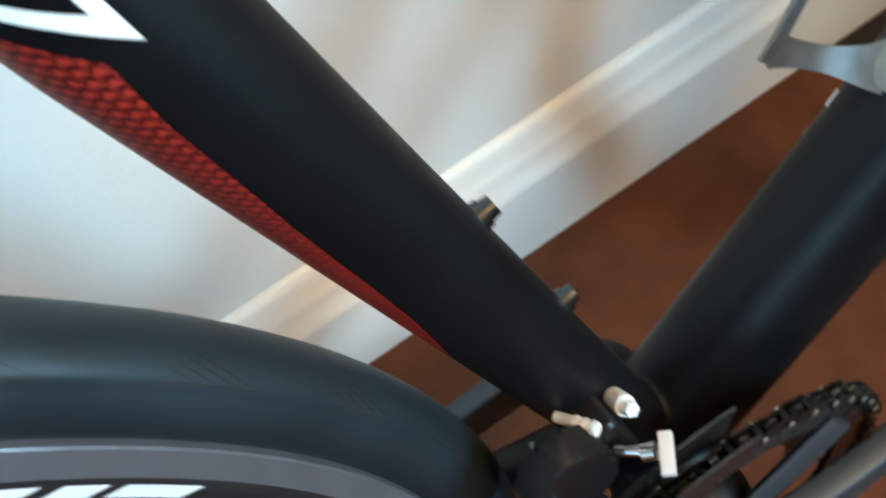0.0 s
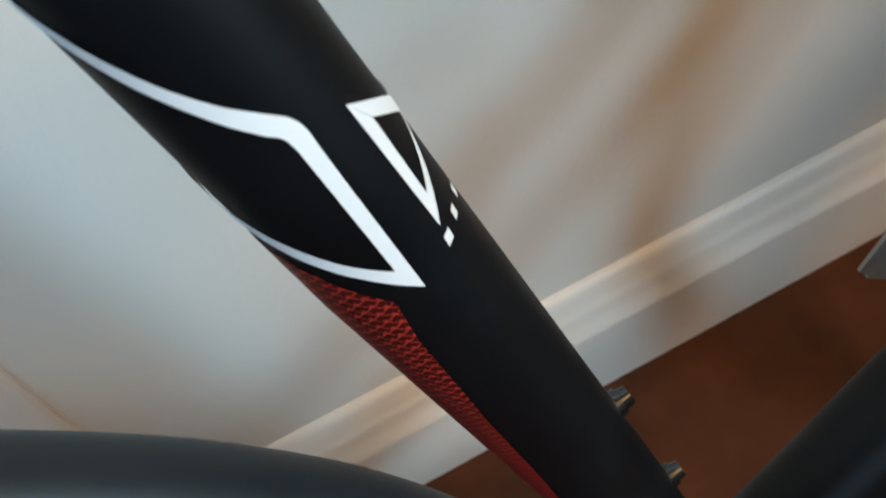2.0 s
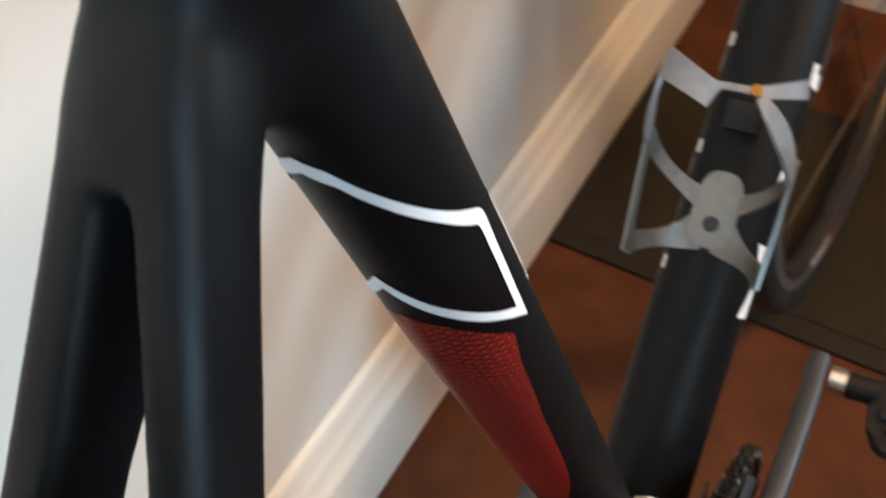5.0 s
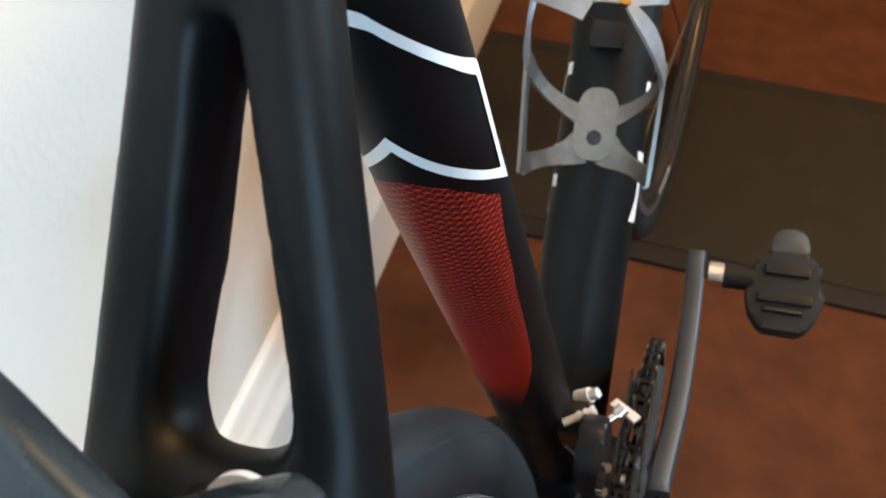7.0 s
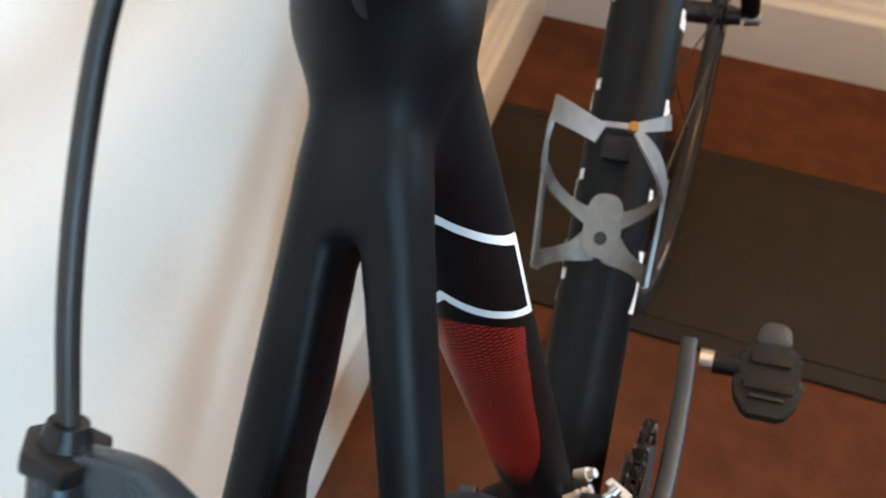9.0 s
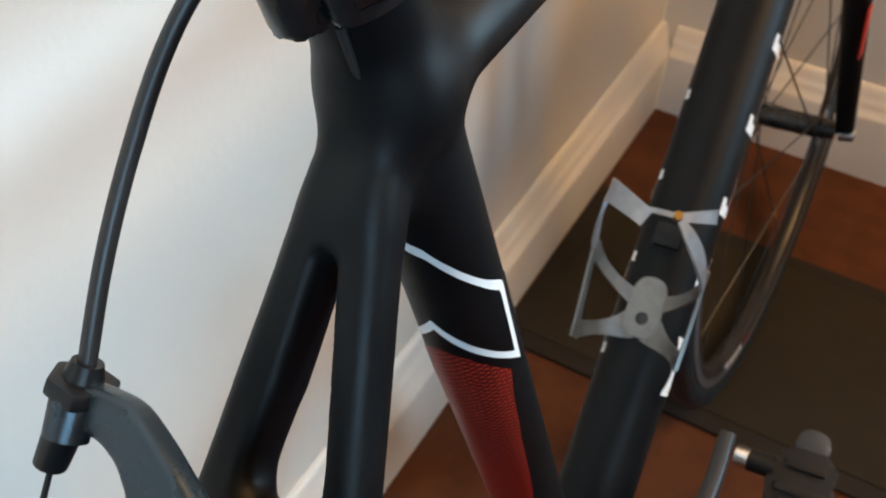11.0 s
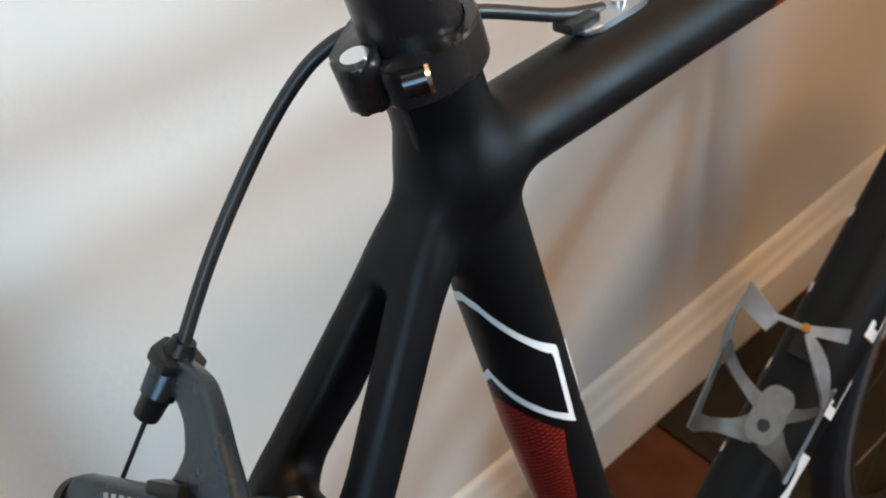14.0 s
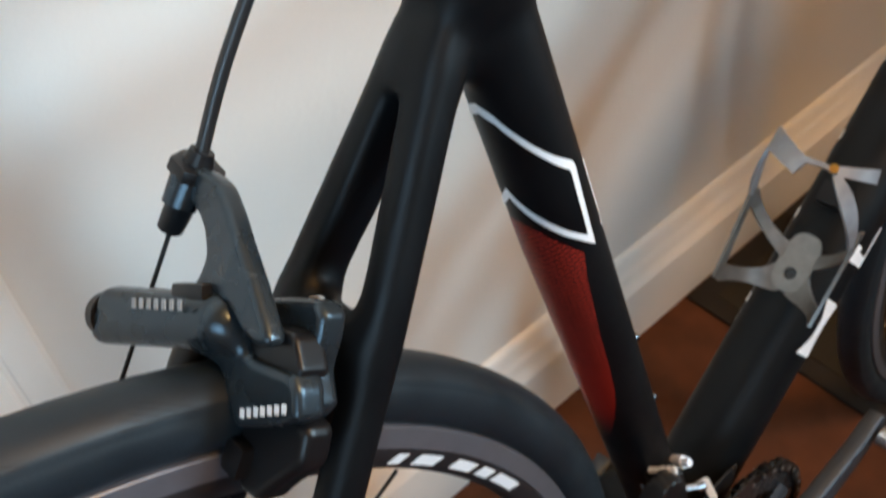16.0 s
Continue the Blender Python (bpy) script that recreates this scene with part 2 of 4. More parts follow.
def lathe(bm, profile, centre, segs=96, a0=0.0, a1=360.0):
    """A profile of (x, radius) turned round the x axis through centre."""
    full = abs(a1 - a0) >= 359.9
    cnt = segs if full else segs + 1
    rings = []
    for i in range(cnt):
        w = radians(a0 + (a1 - a0) * i / segs)
        rings.append([bm.verts.new((centre[0] + x, centre[1] + r * math.cos(w), centre[2] + r * math.sin(w))) for x, r in profile])
    n = len(profile)
    for i in range(segs):
        r, s = rings[i], rings[(i + 1) % cnt]
        for j in range(n):
            bm.faces.new((r[j], r[(j + 1) % n], s[(j + 1) % n], s[j]))


# ------------------------------------------------------------------ the room
def slab(name, lo, hi, mat, label="", bevel=0.0):
    bm = bmesh.new()
    size = [b - a for a, b in zip(lo, hi)]
    box(bm, size, Matrix.Translation([(a + b) / 2 for a, b in zip(lo, hi)]), bevel)
    ob = part(name, bm, mat, None, label, smooth=False)
    return tagged(ob, kind="structure")


TH = 0.12
slab("floor", (WALL_X - TH, BACK_Y - TH, -0.1), (RIGHT_X + TH, DEEP_Y + TH, 0.0), M_CARPET, "short-pile reddish brown carpet on the floor")
slab("ceiling", (WALL_X - TH, BACK_Y - TH, CEIL_Z), (RIGHT_X + TH, DEEP_Y + TH, CEIL_Z + 0.1), M_CEIL, "plain matt ceiling")
slab("wall_west", (WALL_X - TH, BACK_Y - TH, 0.0), (WALL_X, FAR_Y + TH, CEIL_Z), M_WALL, "cream painted wall that the bicycle leans on")
slab("wall_east", (RIGHT_X, BACK_Y, 0.0), (RIGHT_X + TH, DEEP_Y + TH, CEIL_Z), M_ROOM, "unseen wall darkened to bounce less light")
slab("wall_north", (WALL_X, FAR_Y, 0.0), (CORNER_X, FAR_Y + TH, CEIL_Z), M_WALL, "cream painted end wall")
# Added wall, out of view, that blocks window light from the far end.
slab("unseen_return_wall", (CORNER_X - TH, FAR_Y + TH, 0.0), (CORNER_X, DEEP_Y, CEIL_Z), M_WALL, "unseen return wall added to shade the far end")


def window_wall():
    """The wall of the added deeper part of the room, unseen, with the two openings of its sash window through it."""
    x0, x1 = WIN_X - WIN_W / 2, WIN_X + WIN_W / 2
    zs = [0.0] + [v for z, h, _ in SASHES for v in (z - h / 2, z + h / 2)] + [CEIL_Z]
    bm = bmesh.new()
    for lo, hi in [((CORNER_X - TH, 0), (x0, CEIL_Z)), ((x1, 0), (RIGHT_X, CEIL_Z))] + [((x0, zs[i]), (x1, zs[i + 1])) for i in (0, 2, 4)]:
        box(bm, (hi[0] - lo[0], TH, hi[1] - lo[1]), Matrix.Translation(((lo[0] + hi[0]) / 2, DEEP_Y + TH / 2, (lo[1] + hi[1]) / 2)))
    tagged(part("wall_window", bm, M_ROOM, None, "unseen wall with a tall sash window, darkened to bounce less light", smooth=False), kind="structure")


window_wall()


def south_wall():
    """The unseen wall behind, with a wide opening added for the fill lamp."""
    x0, x1, z0, z1 = SOUTH_X - SOUTH_W / 2, SOUTH_X + SOUTH_W / 2, SOUTH_Z - SOUTH_H / 2, SOUTH_Z + SOUTH_H / 2
    bm = bmesh.new()
    for lo, hi in (((WALL_X, 0), (x0, CEIL_Z)), ((x1, 0), (RIGHT_X, CEIL_Z)), ((x0, 0), (x1, z0)), ((x0, z1), (x1, CEIL_Z))):
        box(bm, (hi[0] - lo[0], TH, hi[1] - lo[1]), Matrix.Translation(((lo[0] + hi[0]) / 2, BACK_Y - TH / 2, (lo[1] + hi[1]) / 2)))
    tagged(part("wall_south", bm, M_ROOM, None, "unseen darkened wall with an opening for the fill lamp", smooth=False), kind="structure")


south_wall()


def skirting(name, a, b, inward, label):
    """A moulded skirting board from a to b (x, y) with its face towards inward."""
    prof = [(0, 0), (0.026, 0), (0.026, 0.095), (0.0252, 0.0985), (0.0225, 0.1015), (0.0190, 0.1060), (0.0165, 0.1115), (0.0155, 0.1165),
            (0.0135, 0.1185), (0.0115, 0.1215), (0.0095, 0.1270), (0.0075, 0.1330), (0.0050, 0.1370), (0.0020, 0.1385), (0, 0.1385)]
    a, b, inward = Vector((*a, 0)), Vector((*b, 0)), Vector((*inward, 0))
    bm = bmesh.new()
    ra = [bm.verts.new(a + inward * p + Vector((0, 0, z))) for p, z in prof]
    rb = [bm.verts.new(b + inward * p + Vector((0, 0, z))) for p, z in prof]
    n = len(prof)
    for i in range(n):
        bm.faces.new((ra[i], ra[(i + 1) % n], rb[(i + 1) % n], rb[i]))
    bm.faces.new(ra)
    bm.faces.new(rb[::-1])
    return tagged(part(name, bm, M_TRIM, None, label, sharp=60), kind="structure")


skirting("baseboard_west", (WALL_X, -0.262), (WALL_X, FAR_Y), (1, 0), "white gloss moulded skirting board along the wall")
skirting("baseboard_north", (WALL_X + 0.026, FAR_Y), (CORNER_X, FAR_Y), (0, -1), "white gloss moulded skirting board on the end wall")


def architrave():
    """The moulded upright of a door frame on the long wall, behind the rear wheel."""
    prof = [(0, 0), (0, 0.003), (0.003, 0.0050), (0.020, 0.0070), (0.0215, 0.0060), (0.0245, 0.0060), (0.0265, 0.0090), (0.050, 0.0150), (0.066, 0.0165), (0.068, 0.0150), (0.068, 0)]
    bm = bmesh.new()
    rings = [[bm.verts.new((WALL_X + p, -0.262 - d, z)) for d, p in prof] for z in (0.0, 2.06)]
    n = len(prof)
    for i in range(n):
        bm.faces.new((rings[0][i], rings[0][(i + 1) % n], rings[1][(i + 1) % n], rings[1][i]))
    bm.faces.new(rings[0])
    bm.faces.new(rings[1][::-1])
    return tagged(part("door_trim", bm, M_TRIM, None, "white gloss door architrave with a groove", sharp=25), kind="structure")


architrave()


def floor_mat():
    mat = thing("floor_mat", "dark grey-brown rubber-backed mat with hemmed edges on the carpet", "mat")
    mat.location = (0.6, 0.55, 0)
    x0, x1, y0, y1 = -0.222, 1.35, 0.383, 0.712
    bm = bmesh.new()
    box(bm, (x1 - x0 - 0.05, y1 - y0 - 0.05, 0.006), Matrix.Translation(((x0 + x1) / 2 - 0.6, (y0 + y1) / 2 - 0.55, 0.003)), 0.001)
    part("mat_body", bm, M_MAT, mat)
    for dx, dy, sx, sy in ((0, (y0 - y1) / 2 + 0.0125, x1 - x0, 0.025), (0, (y1 - y0) / 2 - 0.0125, x1 - x0, 0.025),
                           ((x0 - x1) / 2 + 0.0125, 0, 0.025, y1 - y0 - 0.05), ((x1 - x0) / 2 - 0.0125, 0, 0.025, y1 - y0 - 0.05)):
        bm = bmesh.new()
        box(bm, (sx, sy, 0.005), Matrix.Translation(((x0 + x1) / 2 - 0.6 + dx, (y0 + y1) / 2 - 0.55 + dy, 0.0025)), 0.0015)
        part("hem", bm, M_MAT_EDGE, mat, "dark hem")


floor_mat()


# ------------------------------------------------------------------ the bicycle
BIKE = thing("bicycle", "matt black road bicycle with white and red decals leaning on wall", "bicycle")
BIKE.matrix_world = Matrix.Translation((0, 0, BIKE_Z)) @ Matrix.Rotation(radians(-LEAN), 4, "Y")

AXLE = Vector((0, -0.400, 0.0435))
FAXLE = Vector((0, 0.556, 0.0150))
HEAD = Vector((0, 0.463, 0.335))
STEER = Matrix.Translation(HEAD) @ Matrix.Rotation(radians(-2.0), 4, Vector((0, -0.038, 0.170))) @ Matrix.Translation(-HEAD)   # bars turned a little to the right
ST0, STU = np.array([0, -0.0055, 0.0]), np.array([0, -0.24573, 0.96934])   # seat tube's foot and way up
STF = np.array([0, 0.96934, 0.24573])                                      # forward, square to it
DT0, DTU = np.array([0, 0.0, -0.022]), np.array([0, 0.7619, 0.6477])       # down tube
DTN = np.array([0, -0.6477, 0.7619])
TT0, TTU = np.array([0, -0.115, 0.4272]), np.array([0, 0.99800, 0.06320])  # top tube
TTN = np.array([0, -0.06320, 0.99800])
EX = np.array([1.0, 0, 0])
BB = Vector((0, 0.0, -0.028))          # bottom bracket's axis


def tube_field(p, a, b, r0, r1, power=2.0):
    """Rough distance to a tapered oval tube; radii (across, in the plane of the bicycle)."""
    a, b = np.array(a, float), np.array(b, float)
    d = b - a
    length = np.linalg.norm(d)
    u = d / length
    ref = EX if abs(u[0]) < 0.9 else np.array([0, 1.0, 0])
    e1 = ref - u * (ref @ u)
    e1 /= np.linalg.norm(e1)
    e2 = np.cross(u, e1)
    v = p - a.astype(p.dtype)
    s = np.clip(v @ u.astype(p.dtype) / length, 0, 1)
    ra, rb = r0[0] + (r1[0] - r0[0]) * s, r0[1] + (r1[1] - r0[1]) * s
    rm = np.minimum(ra, rb)
    w = v @ u.astype(p.dtype) - s * length
    k = (np.abs(v @ e1.astype(p.dtype) / ra) ** power + np.abs(v @ e2.astype(p.dtype) / rb) ** power + np.abs(w / rm) ** power) ** (1 / power)
    return (k - 1) * rm


def blend(a, b, k):
    h = np.clip(0.5 + 0.5 * (b - a) / k, 0, 1)
    return b + (a - b) * h - k * h * (1 - h)


RAD = Vector((0, 0.5857, 0.8105))     # along the seat stays, up from the rear axle
TAN = Vector((0, -0.8105, 0.5857))    # square to them, towards the rear
BO = Vector((0, -0.40, 0.05))


def bk(x, r, t):
    return BO + Vector((x, 0, 0)) + RAD * r + TAN * t


def round_max(a, b, k):
    """Where two fields both hold, with the edge between them rounded."""
    return np.minimum(np.maximum(a + k, b + k), 0) + np.hypot(np.maximum(a + k, 0), np.maximum(b + k, 0)) - k


WEB0, WEB1 = (0, -0.108, 0.400), (0, -0.136, 0.398)      # web in the fork between seat tube and stays


def frame_field(p):
    """The frame as one moulded piece."""
    d = tube_field(p, ST0 - STU * 0.025 - STF * 0.0006, ST0 + STU * 0.30, (0.0190, 0.0168), (0.0182, 0.0178))
    d = np.minimum(d, tube_field(p, ST0 + STU * 0.30, ST0 + STU * 0.4765 + STF * 0.0034, (0.0182, 0.0178), (0.0161, 0.0157)))
    d = blend(d, tube_field(p, TT0, TT0 + TTU * 0.55, (0.0178, 0.0145), (0.020, 0.022)), 0.011)
    d = blend(d, tube_field(p, DT0, DT0 + DTU * 0.56, (0.0250, 0.0275), (0.0245, 0.0245), 2.3), 0.004)
    d = blend(d, tube_field(p, (0, 0.463, 0.335), (0, 0.425, 0.505), (0.024, 0.024), (0.021, 0.021)), 0.016)
    d = blend(d, tube_field(p, (-0.034, 0, -0.028), (0.034, 0, -0.028), (0.023, 0.023), (0.023, 0.023)), 0.008)
    # seat stays: one flat wishbone with a long slot, open towards the wheel
    v = p - np.array(BO, p.dtype)
    ax, r, t = np.abs(p[:, 0]), v @ np.array(RAD, p.dtype), v @ np.array(TAN, p.dtype)
    wide = np.interp(r, (0.02, 0.356, 0.391, 0.415, 0.438, 0.452, 0.48), (0.0710, 0.0286, 0.0230, 0.0190, 0.0156, 0.0134, 0.0115))
    mid, half = np.interp(r, (0.02, 0.40, 0.45, 0.49), (-0.003, -0.0078, -0.0082, -0.014)), np.interp(r, (0.02, 0.40), (0.0088, 0.0092))
    slot = np.where(r > 0.4245, np.hypot(ax, r - 0.4245) - 0.0046, ax - np.interp(r, (0.02, 0.372, 0.4245), (0.0585, 0.0142, 0.0046)))
    slot = slot + np.where(p[:, 0] < 0, np.interp(r, (0.02, 0.345, 0.385, 0.428), (0.0030, 0.0024, 0.0034, 0.0004)), 0)
    stays = round_max(ax - wide, np.abs(t - mid) - half, 0.0075)
    stays = round_max(stays, -(slot + 0.0008 + np.clip(mid + half - t, 0, 0.02) * 0.10), 0.0034)
    stays = np.maximum(stays, np.maximum(r - 0.472, 0.02 - r))
    stays = blend(stays, tube_field(p, bk(-0.011, .3435, -.004), bk(0.011, .3435, -.004), (0.0092, 0.0092), (0.0092, 0.0092)), 0.013)
    d = blend(d, stays, 0.008)
    d = blend(d, tube_field(p, WEB0, WEB1, (0.0085, 0.010), (0.0085, 0.010)), 0.010)
    for side in (-1, 1):
        d = blend(d, tube_field(p, (side * 0.022, -0.02, -0.030), (side * 0.034, -0.12, -0.016), (0.009, 0.015), (0.008, 0.012)), 0.010)
        d = blend(d, tube_field(p, (side * 0.034, -0.12, -0.016), (side * 0.062, -0.392, 0.038), (0.008, 0.012), (0.0075, 0.009)), 0.006)
    return d


def surface_nets(field, lo, hi, step):
    """The zero surface of a field, one vertex a cell, drawn on to it."""
    axes = [np.arange(a, b, step, dtype=np.float32) for a, b in zip(lo, hi)]
    shape = tuple(len(a) for a in axes)
    vals = np.empty(shape, np.float32)
    for i, x in enumerate(axes[0]):
        yy, zz = np.meshgrid(axes[1], axes[2], indexing="ij")
        vals[i] = field(np.stack([np.full_like(yy, x), yy, zz], -1).reshape(-1, 3)).reshape(yy.shape)
    ins = vals < 0
    corner = [ins[dx : shape[0] - 1 + dx, dy : shape[1] - 1 + dy, dz : shape[2] - 1 + dz] for dx in (0, 1) for dy in (0, 1) for dz in (0, 1)]
    count = sum(c.astype(np.int8) for c in corner)
    mixed = (count > 0) & (count < 8)
    ids = np.full(mixed.shape, -1, np.int64)
    cells = np.argwhere(mixed)
    ids[mixed] = np.arange(len(cells))
    pos, hits = np.zeros((len(cells), 3)), np.zeros(len(cells))
    offs = [(dx, dy, dz) for dx in (0, 1) for dy in (0, 1) for dz in (0, 1)]
    for a in range(8):
        for ax in range(3):
            if offs[a][ax]:
                continue
            o0, o1 = np.array(offs[a]), np.array(offs[a])
            o1[ax] = 1
            c0, c1 = cells + o0, cells + o1
            f0, f1 = vals[tuple(c0.T)], vals[tuple(c1.T)]
            cut = (f0 < 0) != (f1 < 0)
            t = np.where(cut, f0 / np.where(cut, f0 - f1, 1), 0)
            pos += np.where(cut[:, None], c0 + (c1 - c0) * t[:, None], 0)
            hits += cut
    verts = (pos / hits[:, None]) * step + np.array([a[0] for a in axes])
    faces = []
    for ax in range(3):
        o1, o2 = [k for k in range(3) if k != ax]
        sl0, sl1 = [slice(None)] * 3, [slice(None)] * 3
        sl0[ax], sl1[ax] = slice(0, -1), slice(1, None)
        cut = ins[tuple(sl0)] != ins[tuple(sl1)]
        e = np.argwhere(cut)
        e = e[(e[:, o1] > 0) & (e[:, o2] > 0) & (e[:, o1] < shape[o1] - 1) & (e[:, o2] < shape[o2] - 1)]
        quad = []
        for d1, d2 in ((-1, -1), (0, -1), (0, 0), (-1, 0)):
            c = e.copy()
            c[:, o1] += d1
            c[:, o2] += d2
            quad.append(ids[tuple(c.T)])
        q = np.stack(quad, 1)
        flip = ins[tuple(e.T)] if ax != 1 else ~ins[tuple(e.T)]
        q[~flip] = q[~flip][:, ::-1]
        faces.append(q)
    faces = np.concatenate(faces)
    for _ in range(3):
        f = field(verts)
        g = np.stack([(field(verts + 1e-4 * np.eye(3)[i]) - field(verts - 1e-4 * np.eye(3)[i])) / 2e-4 for i in range(3)], 1)
        verts = verts - g * (np.clip(f, -0.001, 0.001) / np.maximum((g * g).sum(1), 0.2))[:, None]
    return verts, faces[(faces >= 0).all(1)].tolist()


fv, ff = surface_nets(frame_field, (-0.079, -0.42, -0.075), (0.08, 0.50, 0.535), 0.0021)
FRAME = part("frame", mesh_from("frame", fv, ff, M_FRAME), None, BIKE, "matt black moulded frame")


def on_tube(s, ang, foot, up, zero, side=EX, lift=0.0004):
    """A point on the frame's skin beside a tube: s along it, ang degrees from zero towards side."""
    s, ang = np.broadcast_arrays(np.asarray(s, float), np.radians(np.asarray(ang, float)))
    way = np.cos(ang)[..., None] * zero + np.sin(ang)[..., None] * side
    base = foot + s[..., None] * up
    lo, hi = np.full(s.shape, 0.004), np.full(s.shape, 0.045)
    for _ in range(22):
        mid = (lo + hi) / 2
        out = frame_field((base + mid[..., None] * way).reshape(-1, 3)).reshape(s.shape) > 0
        hi, lo = np.where(out, mid, hi), np.where(out, lo, mid)
    return base + (hi[..., None] + lift) * way


def decal(name, s, ang, tube, mat, label="", wrap=False, lift=0.0004):
    """A thin skin on the frame over a grid of s and ang."""
    v = on_tube(s, ang, *tube, lift=lift)
    n, m = v.shape[:2]
    idx = np.arange(n * m).reshape(n, m)
    faces = np.stack([idx[:-1, :-1], idx[:-1, 1:], idx[1:, 1:], idx[1:, :-1]], -1).reshape(-1, 4).tolist()
    me = mesh_from(name, v.reshape(-1, 3), faces, mat)
    if wrap:
        lay = me.uv_layers.new(name="wrap")
        ss, aa = np.asarray(s).ravel(), np.radians(np.asarray(ang)).ravel() * 0.0182
        for loop in me.loops:
            lay.data[loop.index].uv = (float(aa[loop.vertex_index]), float(ss[loop.vertex_index]))
    return part(name, me, None, FRAME, label)


SEAT = (ST0, STU, -STF)
DOWN = (DT0, DTU, DTN)
TOP = (TT0, TTU, TTN)


def strip(name, edge_a, edge_b, tube, mat, label="", n=40, m=4, sign=1, lift=0.0004):
    """A decal between two edges, each a list of (ang, s)."""
    def run(edge):
        e = np.array(edge, float)
        t = np.linspace(0, 1, len(e))
        k = np.linspace(0, 1, n)
        return np.interp(k, t, e[:, 0]), np.interp(k, t, e[:, 1])
    (a0, s0), (a1, s1) = run(edge_a), run(edge_b)
    w = np.linspace(0, 1, m)
    return decal(name, s0[:, None] * (1 - w) + s1[:, None] * w, sign * (a0[:, None] * (1 - w) + a1[:, None] * w), tube, mat, label, lift=lift)


for sg in (1, -1):
    strip("outline_upper", [(0, .3915), (22, .3880), (44, .3785), (57, .3724), (70, .3662), (84, .3598), (93, .3562), (100, .3533)],
          [(0, .3865), (22, .3830), (44, .3735), (57, .3674), (70, .3612), (80, .3560), (86, .3532), (90, .3512)], SEAT, M_WHITE, "white outline decal", sign=sg)
    strip("outline_side", [(100, .3533), (103.5, .3517), (106, .3495), (106.5, .3470), (105.5, .344), (103, .333), (100, .318), (97, .3027)],
          [(90, .3512), (93.5, .3500), (95.5, .3485), (96, .346), (95.5, .343), (94, .334), (92, .322), (90, .3111)], SEAT, M_WHITE, "white outline decal", sign=sg)
    strip("outline_lower", [(0, .3470), (20, .3392), (39, .3318), (52, .3268), (72, .3183), (90, .3111)],
          [(0, .3412), (20, .3338), (39, .3268), (54, .3210), (74, .3130), (97, .3027)], SEAT, M_WHITE, "white outline decal", sign=sg)
    strip("mark_top", [(130, .3443), (176, .3302)], [(139, .3375), (168, .3282)], SEAT, M_WHITE, "white decal bar", sign=sg)
    strip("mark_rear", [(130, .3443), (128, .3095)], [(139, .3372), (135.5, .3168)], SEAT, M_WHITE, "white decal bar", sign=sg)
    strip("mark_front", [(176, .3302), (128, .3095)], [(168, .3280), (135.5, .3168)], SEAT, M_WHITE, "white decal bar", sign=sg)
    for a0, a1, s0, s1 in ((124, 131, .3043, .3072), (141, 147, .3050, .3078), (158, 164, .3048, .3076)):
        strip("mark_bar", [(a0, s0), (a1, s0)], [(a0 + 1, s1), (a1 + 1, s1)], SEAT, M_WHITE, "small white decal bar", n=8, sign=sg)


def weave():
    s = np.r_[np.linspace(.1365, .30, 60), np.linspace(.3015, .3275, 26)]
    edge = np.interp(s, [.1365, .145, .1628, .18, .1935, .2123, .25, .2655, .2886, .3035, .3109, .317, .3228, .3275],
                     [2, 18, 34, 46, 52, 56, 61, 65, 69.5, 77, 61, 47, 31, 1])
    w = np.linspace(-1, 1, 41)
    decal("weave", np.repeat(s[:, None], 41, 1), edge[:, None] * w, SEAT, M_WEAVE, "red woven-pattern decal fading to plain red", wrap=True, lift=0.0002)


weave()

# plain white blocks where the lettering runs along the down tube
for sg in (1, -1):
    for k, s in enumerate((0.165, 0.2286, 0.2865, 0.345, 0.403)):
        if k == 0:
            strip("letter_block", [(62, s - .020), (76, s - .006), (76, s + .006), (62, s + .020)], [(112, s - .020), (98, s - .006), (98, s + .006), (112, s + .020)], DOWN, M_WHITE, "white lettering block", n=24, m=8, sign=sg)
        else:
            for a0, a1, s0, s1 in ((62, 74, s - .016, s - .004), (98, 112, s - .016, s + .014), (74, 98, s - .016, s - .008)):
                strip("letter_block", [(a0, s0), (a0, s1)], [(a1, s0), (a1, s1)], DOWN, M_WHITE, "white lettering block", n=8, m=5, sign=sg)
    if sg < 0:
        for s in (0.163, 0.2275, 0.286, 0.344):
            strip("letter_block", [(44, s - .0035), (44, s + .0035)], [(56, s - .0035), (56, s + .0035)], DOWN, M_WHITE, "white lettering block", n=4, m=4, sign=sg)
    strip("stripe_red", [(96, .165), (80, .30)], [(128, .165), (128, .30)], TOP, M_REDD, "red stripe decal", n=14, m=8, sign=sg)
    strip("stripe_white", [(84, .200), (74, .30)], [(94, .200), (84, .30)], TOP, M_WHITE, "white stripe decal", n=14, m=4, sign=sg, lift=0.0007)


# ---- seat post, clamp
def st_at(s, f=0.0, x=0.0):
    return Vector(ST0 + STU * s + STF * (f + 0.0032) + EX * x)


bm = bmesh.new()
cyl(bm, st_at(0.44), st_at(0.66), 0.0153, segs=48)
part("seat_post", bm, M_ANOD, BIKE, "black seat post")


